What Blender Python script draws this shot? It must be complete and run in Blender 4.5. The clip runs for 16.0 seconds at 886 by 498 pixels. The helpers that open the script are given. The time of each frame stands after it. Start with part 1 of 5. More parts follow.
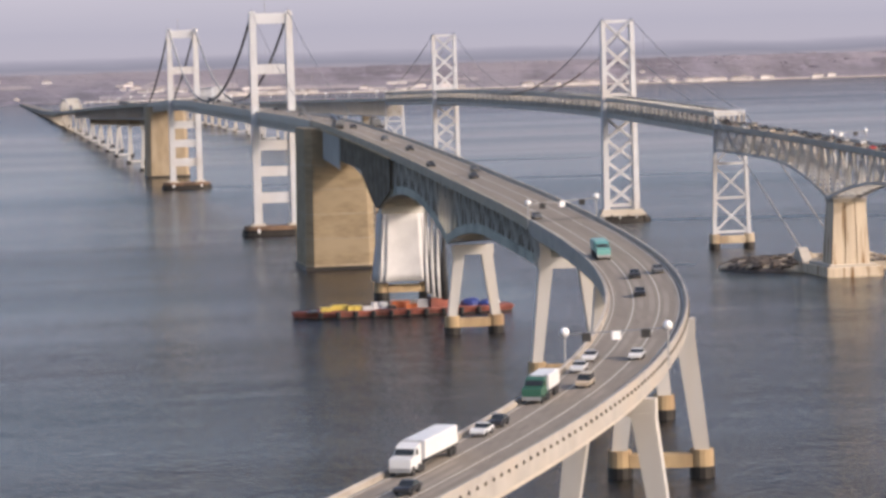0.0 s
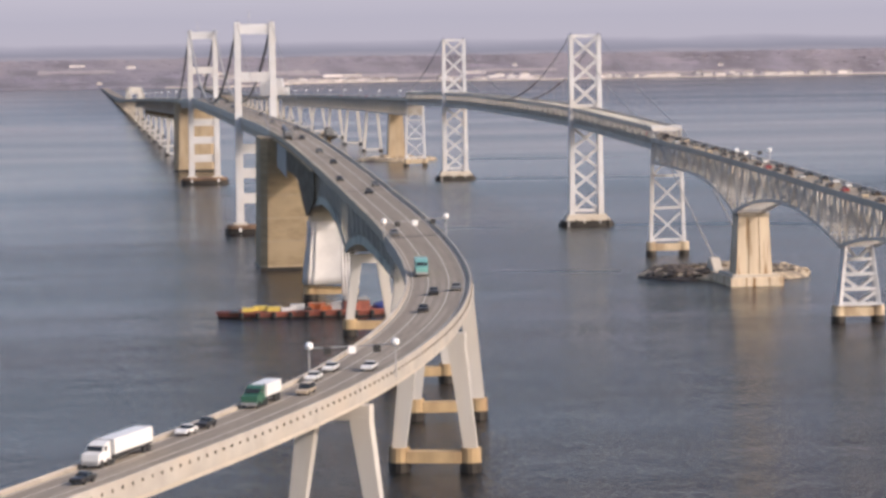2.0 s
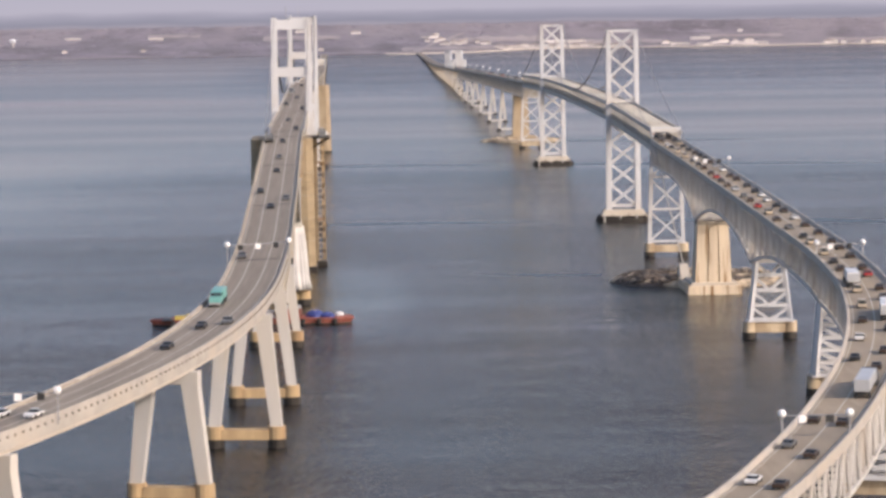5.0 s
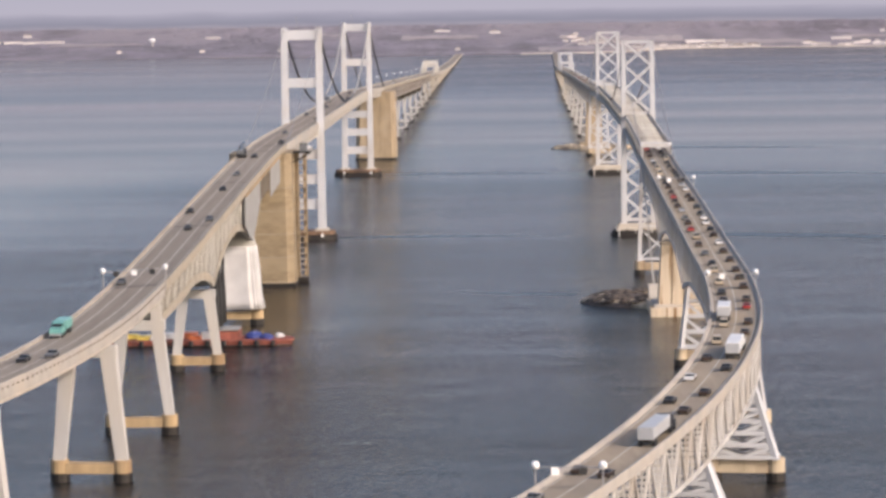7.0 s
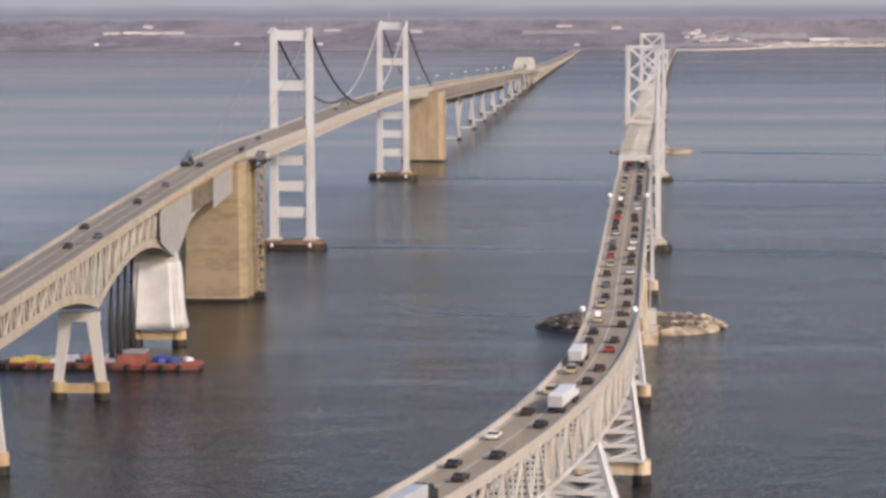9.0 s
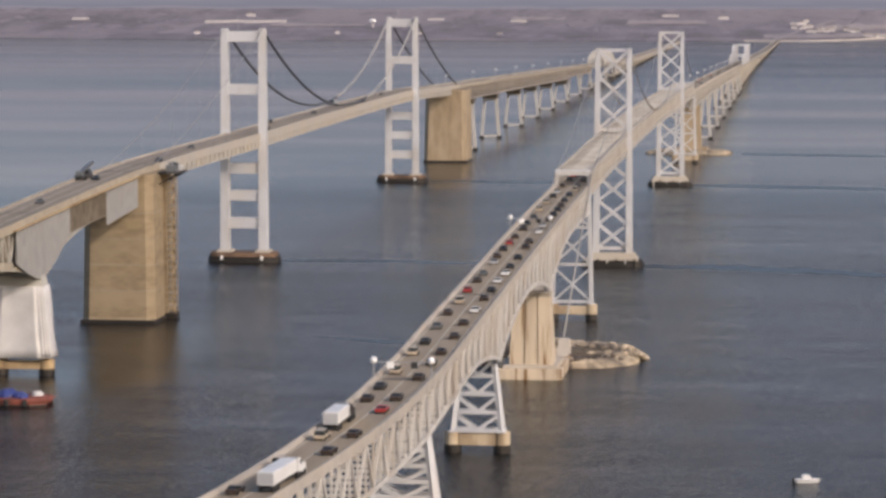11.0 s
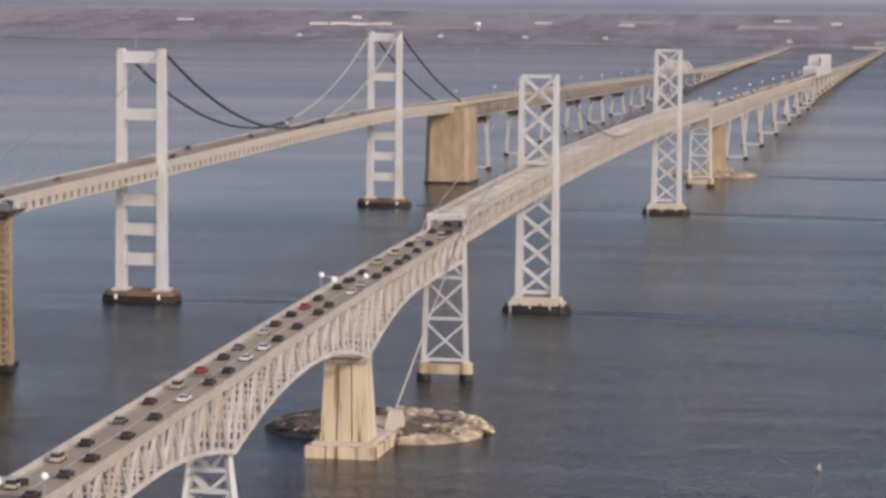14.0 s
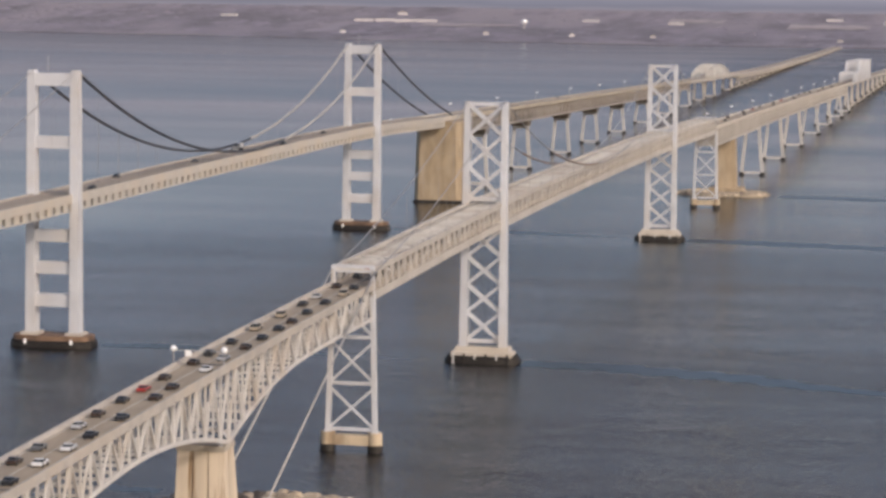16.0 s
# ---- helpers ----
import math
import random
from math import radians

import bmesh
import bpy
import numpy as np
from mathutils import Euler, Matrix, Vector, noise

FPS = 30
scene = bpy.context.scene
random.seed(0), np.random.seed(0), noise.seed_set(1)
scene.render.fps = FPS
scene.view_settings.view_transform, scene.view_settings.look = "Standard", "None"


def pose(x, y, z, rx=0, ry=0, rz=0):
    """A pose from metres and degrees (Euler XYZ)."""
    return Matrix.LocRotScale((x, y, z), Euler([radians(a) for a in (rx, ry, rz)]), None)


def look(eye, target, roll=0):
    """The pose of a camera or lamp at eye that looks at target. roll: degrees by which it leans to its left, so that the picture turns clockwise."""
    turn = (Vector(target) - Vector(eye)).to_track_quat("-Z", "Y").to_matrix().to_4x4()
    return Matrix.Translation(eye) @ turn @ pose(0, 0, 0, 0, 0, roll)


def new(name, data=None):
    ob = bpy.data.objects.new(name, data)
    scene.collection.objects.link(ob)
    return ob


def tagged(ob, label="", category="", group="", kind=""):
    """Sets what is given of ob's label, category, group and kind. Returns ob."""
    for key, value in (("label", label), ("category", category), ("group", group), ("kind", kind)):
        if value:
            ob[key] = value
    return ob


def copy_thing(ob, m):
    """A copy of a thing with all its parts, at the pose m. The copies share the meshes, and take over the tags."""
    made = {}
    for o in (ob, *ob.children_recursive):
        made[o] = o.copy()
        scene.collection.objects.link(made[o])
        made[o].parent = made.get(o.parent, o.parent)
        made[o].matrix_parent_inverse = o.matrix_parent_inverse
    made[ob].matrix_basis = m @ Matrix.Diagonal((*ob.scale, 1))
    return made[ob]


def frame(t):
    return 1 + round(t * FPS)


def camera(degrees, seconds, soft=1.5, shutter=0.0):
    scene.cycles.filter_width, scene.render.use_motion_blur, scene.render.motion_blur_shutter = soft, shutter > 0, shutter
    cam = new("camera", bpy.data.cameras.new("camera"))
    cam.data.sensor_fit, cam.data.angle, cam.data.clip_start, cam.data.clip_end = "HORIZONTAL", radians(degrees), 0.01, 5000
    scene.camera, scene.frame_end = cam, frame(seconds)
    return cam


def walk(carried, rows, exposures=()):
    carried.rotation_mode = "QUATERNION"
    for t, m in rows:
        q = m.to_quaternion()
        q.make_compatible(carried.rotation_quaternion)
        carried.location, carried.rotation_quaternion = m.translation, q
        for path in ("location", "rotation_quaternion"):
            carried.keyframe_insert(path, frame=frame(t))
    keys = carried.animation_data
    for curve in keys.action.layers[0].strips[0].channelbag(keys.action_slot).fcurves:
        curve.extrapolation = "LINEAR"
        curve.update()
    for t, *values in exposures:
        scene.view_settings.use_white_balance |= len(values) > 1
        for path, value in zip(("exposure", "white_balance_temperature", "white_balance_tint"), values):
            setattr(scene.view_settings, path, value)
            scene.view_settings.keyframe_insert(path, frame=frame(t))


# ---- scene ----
# ---------------------------------------------------------------- camera
PATH = [
    (0.0, (-800.24, 182.21, 48.47), (-153.78, 79.38, 5.41), -1.65),
    (0.5, (-807.96, 177.85, 51.93), (-161.28, 77.21, 7.17), -1.03),
    (1.0, (-822.06, 167.70, 49.74), (-174.06, 74.76, 7.36), -0.85),
    (1.5, (-837.54, 160.12, 52.76), (-188.88, 72.87, 8.48), -0.83),
    (2.0, (-851.37, 151.24, 55.37), (-201.93, 70.88, 9.42), -0.84),
    (2.5, (-860.29, 141.71, 57.90), (-210.10, 69.22, 9.66), -0.83),
    (3.0, (-864.36, 129.89, 59.60), (-213.24, 67.57, 9.60), -0.80),
    (3.5, (-864.62, 118.13, 60.78), (-212.67, 66.45, 9.58), -0.72),
    (4.0, (-864.00, 105.96, 62.46), (-211.39, 64.96, 9.97), -0.75),
    (6.5, (-851.59, 47.05, 67.92), (-197.93, 55.51, 13.19), -0.86),
    (7.0, (-847.91, 35.08, 68.72), (-194.42, 52.74, 14.19), -0.81),
    (7.5, (-840.47, 22.22, 69.94), (-187.40, 50.23, 14.68), -0.76),
    (8.0, (-828.87, 12.86, 69.83), (-176.14, 48.09, 14.60), -0.46),
    (10.5, (-770.20, -40.32, 73.45), (-121.00, 33.67, 15.16), -0.09),
    (11.0, (-755.87, -50.34, 74.19), (-107.46, 29.95, 15.34), 0.04),
    (11.5, (-741.46, -60.15, 74.89), (-93.92, 26.67, 15.80), 0.10),
    (12.0, (-729.38, -70.08, 75.77), (-82.76, 23.14, 16.48), 0.15),
    (12.5, (-720.88, -79.87, 76.46), (-75.10, 19.28, 17.53), 0.00),
    (13.0, (-709.58, -88.95, 78.11), (-64.77, 15.99, 18.55), 0.12),
    (13.5, (-698.28, -93.13, 78.34), (-53.81, 14.19, 19.34), 0.47),
    (14.0, (-683.55, -98.86, 79.20), (-39.86, 13.02, 20.18), 0.48),
    (14.5, (-666.80, -104.19, 80.75), (-23.99, 12.35, 21.23), 0.55),
    (15.0, (-649.54, -108.50, 82.23), (-7.48, 11.93, 22.32), 0.64),
    (15.5, (-632.10, -112.20, 83.41), (9.36, 11.34, 23.32), 0.66),
    (16.0, (-614.57, -115.29, 85.15), (26.37, 10.55, 24.41), 0.78),
]
cam = camera(17.5, 16.0, soft=3.2)
walk(cam, [(t, look(eye, aim, roll)) for t, eye, aim, roll in PATH],
     exposures=[(0.0, 0.51, 6650, 18), (8.0, 0.47, 6600, 18), (10.5, 0.05, 6600, 16.5), (16.0, 0.08, 6550, 16.5)])

# ---------------------------------------------------------------- light
SUN_DIR = Vector((-0.58, -0.66, 0.48)).normalized()
world = bpy.data.worlds.new("sky")
scene.world = world
world.use_nodes = True
wn = world.node_tree
sky = wn.nodes.new("ShaderNodeTexSky")
sky.sky_type, sky.sun_disc = "NISHITA", False
sky.sun_elevation = math.asin(SUN_DIR.z)
sky.sun_rotation = math.atan2(SUN_DIR.x, SUN_DIR.y)
sky.air_density, sky.dust_density, sky.ozone_density = 1.0, 3.2, 1.2
background = wn.nodes["Background"]
background.inputs["Strength"].default_value = 0.15
wn.links.new(sky.outputs["Color"], background.inputs["Color"])
sun = new("sun", bpy.data.lights.new("sun", "SUN"))
sun.data.energy, sun.data.angle, sun.data.color = 1.6, radians(0.6), (1.0, 0.91, 0.79)
sun.matrix_world = look(SUN_DIR * 500, (0, 0, 0))


# ---------------------------------------------------------------- materials
def material(name, colour, rough=0.7, metal=0.0, vary=0.18, scale=0.4, stain=None, stain_scale=0.08, stain_from=0.48, stain_width=0.2,
             bump=0.0, bump_scale=4.0, each=0.0, island=0.0, streak=(1, 1, 1)):
    """A surface with two scales of variation at world size, an optional stain colour and fine relief."""
    m = bpy.data.materials.new(name)
    m.use_nodes = True
    nt = m.node_tree
    b = nt.nodes["Principled BSDF"]
    b.inputs["Roughness"].default_value, b.inputs["Metallic"].default_value = rough, metal
    geo = nt.nodes.new("ShaderNodeNewGeometry")
    mp = nt.nodes.new("ShaderNodeMapping")
    mp.inputs["Scale"].default_value = streak
    nt.links.new(geo.outputs["Position"], mp.inputs["Vector"])
    fine = nt.nodes.new("ShaderNodeTexNoise")
    fine.inputs["Scale"].default_value, fine.inputs["Detail"].default_value = scale, 6
    nt.links.new(mp.outputs["Vector"], fine.inputs["Vector"])
    ramp = nt.nodes.new("ShaderNodeMapRange")
    ramp.inputs["From Min"].default_value, ramp.inputs["From Max"].default_value = 0.3, 0.7
    ramp.inputs["To Min"].default_value, ramp.inputs["To Max"].default_value = 1 - vary, 1 + vary
    nt.links.new(fine.outputs["Fac"], ramp.inputs["Value"])
    mul = nt.nodes.new("ShaderNodeVectorMath")
    mul.operation = "SCALE"
    mul.inputs[0].default_value = colour
    nt.links.new(ramp.outputs["Result"], mul.inputs["Scale"])
    out = mul.outputs["Vector"]
    if each or island:
        info = nt.nodes.new("ShaderNodeObjectInfo")
        r2 = nt.nodes.new("ShaderNodeMapRange")
        r2.inputs["To Min"].default_value, r2.inputs["To Max"].default_value = 1 - each - island, 1 + each + island
        nt.links.new(geo.outputs["Random Per Island"] if island else info.outputs["Random"], r2.inputs["Value"])
        m2 = nt.nodes.new("ShaderNodeVectorMath")
        m2.operation = "SCALE"
        nt.links.new(out, m2.inputs[0])
        nt.links.new(r2.outputs["Result"], m2.inputs["Scale"])
        out = m2.outputs["Vector"]
    if stain:
        big = nt.nodes.new("ShaderNodeTexNoise")
        big.inputs["Scale"].default_value, big.inputs["Detail"].default_value = stain_scale, 5
        nt.links.new(mp.outputs["Vector"], big.inputs["Vector"])
        r3 = nt.nodes.new("ShaderNodeMapRange")
        r3.inputs["From Min"].default_value, r3.inputs["From Max"].default_value = stain_from, stain_from + stain_width
        nt.links.new(big.outputs["Fac"], r3.inputs["Value"])
        mix = nt.nodes.new("ShaderNodeMix")
        mix.data_type = "RGBA"
        mix.inputs["B"].default_value = (*stain, 1)
        nt.links.new(r3.outputs["Result"], mix.inputs["Factor"])
        nt.links.new(out, mix.inputs["A"])
        out = mix.outputs["Result"]
    nt.links.new(out, b.inputs["Base Color"])
    if bump:
        n2 = nt.nodes.new("ShaderNodeTexNoise")
        n2.inputs["Scale"].default_value, n2.inputs["Detail"].default_value = bump_scale, 4
        nt.links.new(geo.outputs["Position"], n2.inputs["Vector"])
        bp = nt.nodes.new("ShaderNodeBump")
        bp.inputs["Strength"].default_value = bump
        nt.links.new(n2.outputs["Fac"], bp.inputs["Height"])
        nt.links.new(bp.outputs["Normal"], b.inputs["Normal"])
    return m


def water_material():
    """Dark estuary water: long swells and wind ripples as relief, with calmer and rougher lanes."""
    m = bpy.data.materials.new("bay_water")
    m.use_nodes = True
    nt = m.node_tree
    b = nt.nodes["Principled BSDF"]
    geo = nt.nodes.new("ShaderNodeNewGeometry")

    def noise_at(scale, stretch, detail=4):
        mp = nt.nodes.new("ShaderNodeMapping")
        mp.inputs["Scale"].default_value = stretch
        mp.inputs["Rotation"].default_value = (0, 0, 0.12)
        nt.links.new(geo.outputs["Position"], mp.inputs["Vector"])
        n = nt.nodes.new("ShaderNodeTexNoise")
        n.inputs["Scale"].default_value, n.inputs["Detail"].default_value = scale, detail
        nt.links.new(mp.outputs["Vector"], n.inputs["Vector"])
        return n.outputs["Fac"]

    ripple = noise_at(0.8, (1, 0.8, 1), 4)
    swell = noise_at(0.08, (1, 0.6, 1), 3)
    lanes = noise_at(0.006, (1, 0.2, 1), 3)
    add = nt.nodes.new("ShaderNodeMath")
    add.operation = "MULTIPLY_ADD"
    nt.links.new(swell, add.inputs[0])
    add.inputs[1].default_value = 1.5
    nt.links.new(ripple, add.inputs[2])
    bp = nt.nodes.new("ShaderNodeBump")
    chop = nt.nodes.new("ShaderNodeMapRange")
    chop.inputs["From Min"].default_value, chop.inputs["From Max"].default_value = 0.42, 0.66
    chop.inputs["To Min"].default_value, chop.inputs["To Max"].default_value = 0.50, 0.98
    nt.links.new(noise_at(0.007, (1, 0.12, 1), 2), chop.inputs["Value"])
    streak = nt.nodes.new("ShaderNodeMapRange")  # narrow ruffled lanes lying across the current
    streak.inputs["From Min"].default_value, streak.inputs["From Max"].default_value = 0.42, 0.66
    streak.inputs["To Min"].default_value, streak.inputs["To Max"].default_value = 0.82, 1.5
    nt.links.new(noise_at(0.035, (1, 0.09, 1), 4), streak.inputs["Value"])
    ruffle = nt.nodes.new("ShaderNodeMath")
    ruffle.operation = "MULTIPLY"
    nt.links.new(chop.outputs["Result"], ruffle.inputs[0])
    nt.links.new(streak.outputs["Result"], ruffle.inputs[1])
    nt.links.new(ruffle.outputs[0], bp.inputs["Strength"])
    # the wind reaches the open water to the south and west more than the lee in the east
    sep = nt.nodes.new("ShaderNodeSeparateXYZ")
    nt.links.new(geo.outputs["Position"], sep.inputs["Vector"])

    def reach(axis, lo, hi, a, z):
        r = nt.nodes.new("ShaderNodeMapRange")
        r.interpolation_type = "SMOOTHSTEP"
        r.inputs["From Min"].default_value, r.inputs["From Max"].default_value = lo, hi
        r.inputs["To Min"].default_value, r.inputs["To Max"].default_value = a, z
        nt.links.new(sep.outputs[axis], r.inputs["Value"])
        return r.outputs["Result"]
    wind = nt.nodes.new("ShaderNodeMath")
    wind.operation = "MULTIPLY"
    open_bay = nt.nodes.new("ShaderNodeMath")
    open_bay.operation = "ADD"
    nt.links.new(reach("X", -380, 720, 1.15, 0.05), open_bay.inputs[0])
    nt.links.new(reach("X", 900, 2400, 0.0, 0.8), open_bay.inputs[1])
    nt.links.new(open_bay.outputs[0], wind.inputs[0])
    nt.links.new(reach("Y", 105, 260, 1.25, 0.20), wind.inputs[1])
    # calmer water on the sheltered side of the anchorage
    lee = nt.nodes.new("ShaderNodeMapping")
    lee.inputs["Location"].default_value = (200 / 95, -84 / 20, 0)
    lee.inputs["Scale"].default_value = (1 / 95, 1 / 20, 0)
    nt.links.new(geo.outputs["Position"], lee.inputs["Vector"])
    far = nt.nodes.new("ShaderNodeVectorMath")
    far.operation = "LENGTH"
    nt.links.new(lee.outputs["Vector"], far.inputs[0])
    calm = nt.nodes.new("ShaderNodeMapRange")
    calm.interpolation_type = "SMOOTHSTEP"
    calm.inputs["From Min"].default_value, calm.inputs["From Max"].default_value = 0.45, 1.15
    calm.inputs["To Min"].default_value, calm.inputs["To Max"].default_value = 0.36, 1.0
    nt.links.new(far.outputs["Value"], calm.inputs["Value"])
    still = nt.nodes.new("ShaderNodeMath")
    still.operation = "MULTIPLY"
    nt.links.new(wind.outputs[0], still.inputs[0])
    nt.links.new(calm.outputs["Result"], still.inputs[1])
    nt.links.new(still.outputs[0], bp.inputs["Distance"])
    nt.links.new(add.outputs[0], bp.inputs["Height"])
    nt.links.new(bp.outputs["Normal"], b.inputs["Normal"])
    rr = nt.nodes.new("ShaderNodeMapRange")
    rr.inputs["From Min"].default_value, rr.inputs["From Max"].default_value = 0.35, 0.65
    rr.inputs["To Min"].default_value, rr.inputs["To Max"].default_value = 0.10, 0.22
    nt.links.new(lanes, rr.inputs["Value"])
    nt.links.new(rr.outputs["Result"], b.inputs["Roughness"])
    mix = nt.nodes.new("ShaderNodeMix")
    mix.data_type = "RGBA"
    mix.inputs["A"].default_value = (0.011, 0.0105, 0.010, 1)
    mix.inputs["B"].default_value = (0.016, 0.0155, 0.015, 1)
    nt.links.new(lanes, mix.inputs["Factor"])
    nt.links.new(mix.outputs["Result"], b.inputs["Base Color"])
    b.inputs["IOR"].default_value = 1.33
    return m


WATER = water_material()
WHITE_STEEL = material("white_painted_steel", (0.555, 0.565, 0.585), 0.5, vary=0.06, scale=0.25, stain=(0.52, 0.50, 0.48), stain_scale=0.07, each=0.05)
CREAM = material("cream_painted_fascia", (0.46, 0.43, 0.38), 0.6, vary=0.08, scale=0.3, stain=(0.50, 0.44, 0.36), stain_scale=0.08, each=0.04)
OLD_STEEL = material("weathered_white_steel", (0.56, 0.54, 0.49), 0.55, vary=0.12, scale=0.3, stain=(0.42, 0.37, 0.31), stain_scale=0.1, each=0.08)
GREY_STEEL = material("grey_green_steel", (0.45, 0.435, 0.39), 0.55, vary=0.12, scale=0.3, stain=(0.42, 0.40, 0.35), each=0.10)
PALE_CABLE = material("pale_cable_steel", (0.38, 0.365, 0.34), 0.55, vary=0.12, scale=0.5)
THIN_CABLE = material("grey_wire_rope", (0.24, 0.24, 0.25), 0.6, vary=0.12, scale=0.5)
CABLE = material("cable_wrap", (0.055, 0.055, 0.06), 0.55, vary=0.15, scale=0.5)
PIER_WHITE = material("white_pier_concrete", (0.49, 0.48, 0.46), 0.85, vary=0.10, scale=0.35, stain=(0.52, 0.48, 0.42), stain_scale=0.12, bump=0.15, each=0.03, streak=(1, 1, 0.2))
CONCRETE = material("pale_concrete", (0.50, 0.455, 0.39), 0.85, vary=0.10, scale=0.35, stain=(0.45, 0.40, 0.33), stain_scale=0.09, bump=0.15, each=0.03, streak=(1, 1, 0.25))
TAN = material("tan_anchorage_concrete", (0.275, 0.212, 0.132), 0.88, vary=0.22, scale=0.6, stain=(0.325, 0.255, 0.165), stain_scale=0.16, bump=0.15, streak=(0.5, 0.5, 1.3))
RUSTY = material("stained_pier_concrete", (0.58, 0.49, 0.37), 0.88, vary=0.16, scale=0.5, stain=(0.24, 0.135, 0.06), stain_scale=0.62, stain_from=0.52, stain_width=0.10, bump=0.2, streak=(1, 1, 0.07))
TAN_FOOT = material("tan_pier_footing", (0.50, 0.41, 0.29), 0.88, vary=0.16, scale=0.5, stain=(0.30, 0.22, 0.14), stain_scale=0.3, bump=0.2, streak=(1, 1, 0.3))
FOOTING = material("brown_footing_concrete", (0.44, 0.32, 0.18), 0.9, vary=0.2, scale=0.5, stain=(0.30, 0.20, 0.11), stain_scale=0.2, bump=0.3, streak=(1, 1, 0.3))
WET = material("dark_wet_waterline", (0.022, 0.018, 0.015), 0.5, vary=0.3, scale=0.6)
ASPHALT = material("worn_grey_roadway", (0.25, 0.21, 0.165), 0.9, vary=0.10, scale=0.8, stain=(0.235, 0.20, 0.16), stain_scale=0.12, streak=(0.15, 1, 1))
ASPHALT_S = material("pale_tan_roadway", (0.34, 0.275, 0.195), 0.9, vary=0.14, scale=0.8, stain=(0.28, 0.235, 0.18), stain_scale=0.12, streak=(0.15, 1, 1))
ASPHALT_DARK = material("dark_brown_grey_roadway", (0.25, 0.20, 0.155), 0.9, vary=0.12, scale=0.8, stain=(0.19, 0.16, 0.125), stain_scale=0.12, streak=(0.15, 1, 1))
# Tan greyed and dimmed: the haze over the far spans is in this colour.
TRUSS_TAN = material("haze_greyed_tan_steel", (0.30, 0.27, 0.24), 0.7, vary=0.15, scale=0.2, stain=(0.28, 0.24, 0.20), stain_scale=0.1, each=0.1)
PALE_TAN = material("pale_tan_steel", (0.455, 0.425, 0.38), 0.65, vary=0.10, scale=0.2, stain=(0.40, 0.365, 0.32), stain_scale=0.1, each=0.05)
BROWN_CABLE = material("brown_wrapped_cable", (0.17, 0.115, 0.085), 0.7, vary=0.2, scale=0.5)
SOFFIT = material("grey_green_soffit_boards", (0.42, 0.43, 0.37), 0.8, vary=0.15, scale=0.4, stain=(0.22, 0.22, 0.19), stain_scale=0.2)
PED_BROWN = material("rusty_brown_timber_guard", (0.20, 0.125, 0.08), 0.9, vary=0.35, scale=0.8, stain=(0.10, 0.065, 0.045), stain_scale=0.25, bump=0.3)
TAN_FASCIA = material("tan_concrete_parapet", (0.375, 0.33, 0.26), 0.85, vary=0.14, scale=0.4, stain=(0.40, 0.34, 0.26), stain_scale=0.15, each=0.04)
PALE_PARAPET = material("pale_concrete_parapet", (0.395, 0.365, 0.325), 0.8, vary=0.12, scale=0.4, stain=(0.43, 0.38, 0.32), stain_scale=0.15, each=0.04)
TRACK = material("oily_wheel_track", (0.245, 0.205, 0.16), 0.85, vary=0.2, scale=0.5, stain=(0.34, 0.29, 0.23), stain_scale=0.1, streak=(0.1, 1, 1))
SLOT = material("slot_shade_and_joint_steel", (0.16, 0.14, 0.12), 0.9, vary=0.2)
GRIME_SHADE = material("grimy_and_shade_dark_concrete", (0.31, 0.27, 0.22), 0.9, vary=0.2, scale=0.6, stain=(0.40, 0.36, 0.30), stain_scale=0.2)
TRUSS_WHITE = material("off_white_truss_paint", (0.55, 0.53, 0.50), 0.55, vary=0.10, scale=0.3, stain=(0.47, 0.42, 0.36), stain_scale=0.12, each=0.07)
TAN_GREY = material("greyed_anchorage_concrete", (0.34, 0.265, 0.175), 0.88, vary=0.2, scale=0.5, stain=(0.42, 0.34, 0.24), stain_scale=0.2, bump=0.15, streak=(1, 1, 0.3))
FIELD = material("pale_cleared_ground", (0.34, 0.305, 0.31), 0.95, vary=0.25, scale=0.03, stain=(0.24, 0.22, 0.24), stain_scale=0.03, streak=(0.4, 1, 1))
LINE = material("lane_paint", (0.52, 0.47, 0.39), 0.7, vary=0.15, scale=2.0)
FENDER = material("timber_fender", (0.02, 0.017, 0.015), 0.85, vary=0.5, scale=1.2, stain=(0.03, 0.026, 0.022), stain_scale=0.4)
ROCK = material("riprap_stone", (0.455, 0.375, 0.27), 0.95, vary=0.45, scale=0.6, stain=(0.12, 0.10, 0.085), stain_scale=0.12, bump=1.0, bump_scale=1.2, each=0.3)
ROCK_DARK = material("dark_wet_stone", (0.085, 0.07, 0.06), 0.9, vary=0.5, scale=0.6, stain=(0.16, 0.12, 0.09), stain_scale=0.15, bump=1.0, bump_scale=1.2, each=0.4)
WAKE_DARK = material("ruffled_tide_line", (0.008, 0.010, 0.013), 0.34, vary=0.2, scale=0.05, bump=1.0, bump_scale=0.5)
TARP = material("white_tarpaulin", (0.62, 0.61, 0.60), 0.6, vary=0.10, scale=0.3, bump=0.3, bump_scale=0.8)
SHEET = material("grey_containment_sheet", (0.33, 0.325, 0.31), 0.6, vary=0.12, scale=0.4, stain=(0.31, 0.30, 0.28), stain_scale=0.2)
NET = material("brown_debris_net", (0.125, 0.10, 0.07), 0.9, vary=0.3, scale=0.7, stain=(0.19, 0.16, 0.12), stain_scale=0.3)
BARGE = material("rust_red_hull", (0.26, 0.08, 0.055), 0.75, vary=0.35, scale=0.6, stain=(0.10, 0.05, 0.04), stain_scale=0.25)
DARK = material("black_rubber", (0.03, 0.03, 0.03), 0.8, vary=0.2)
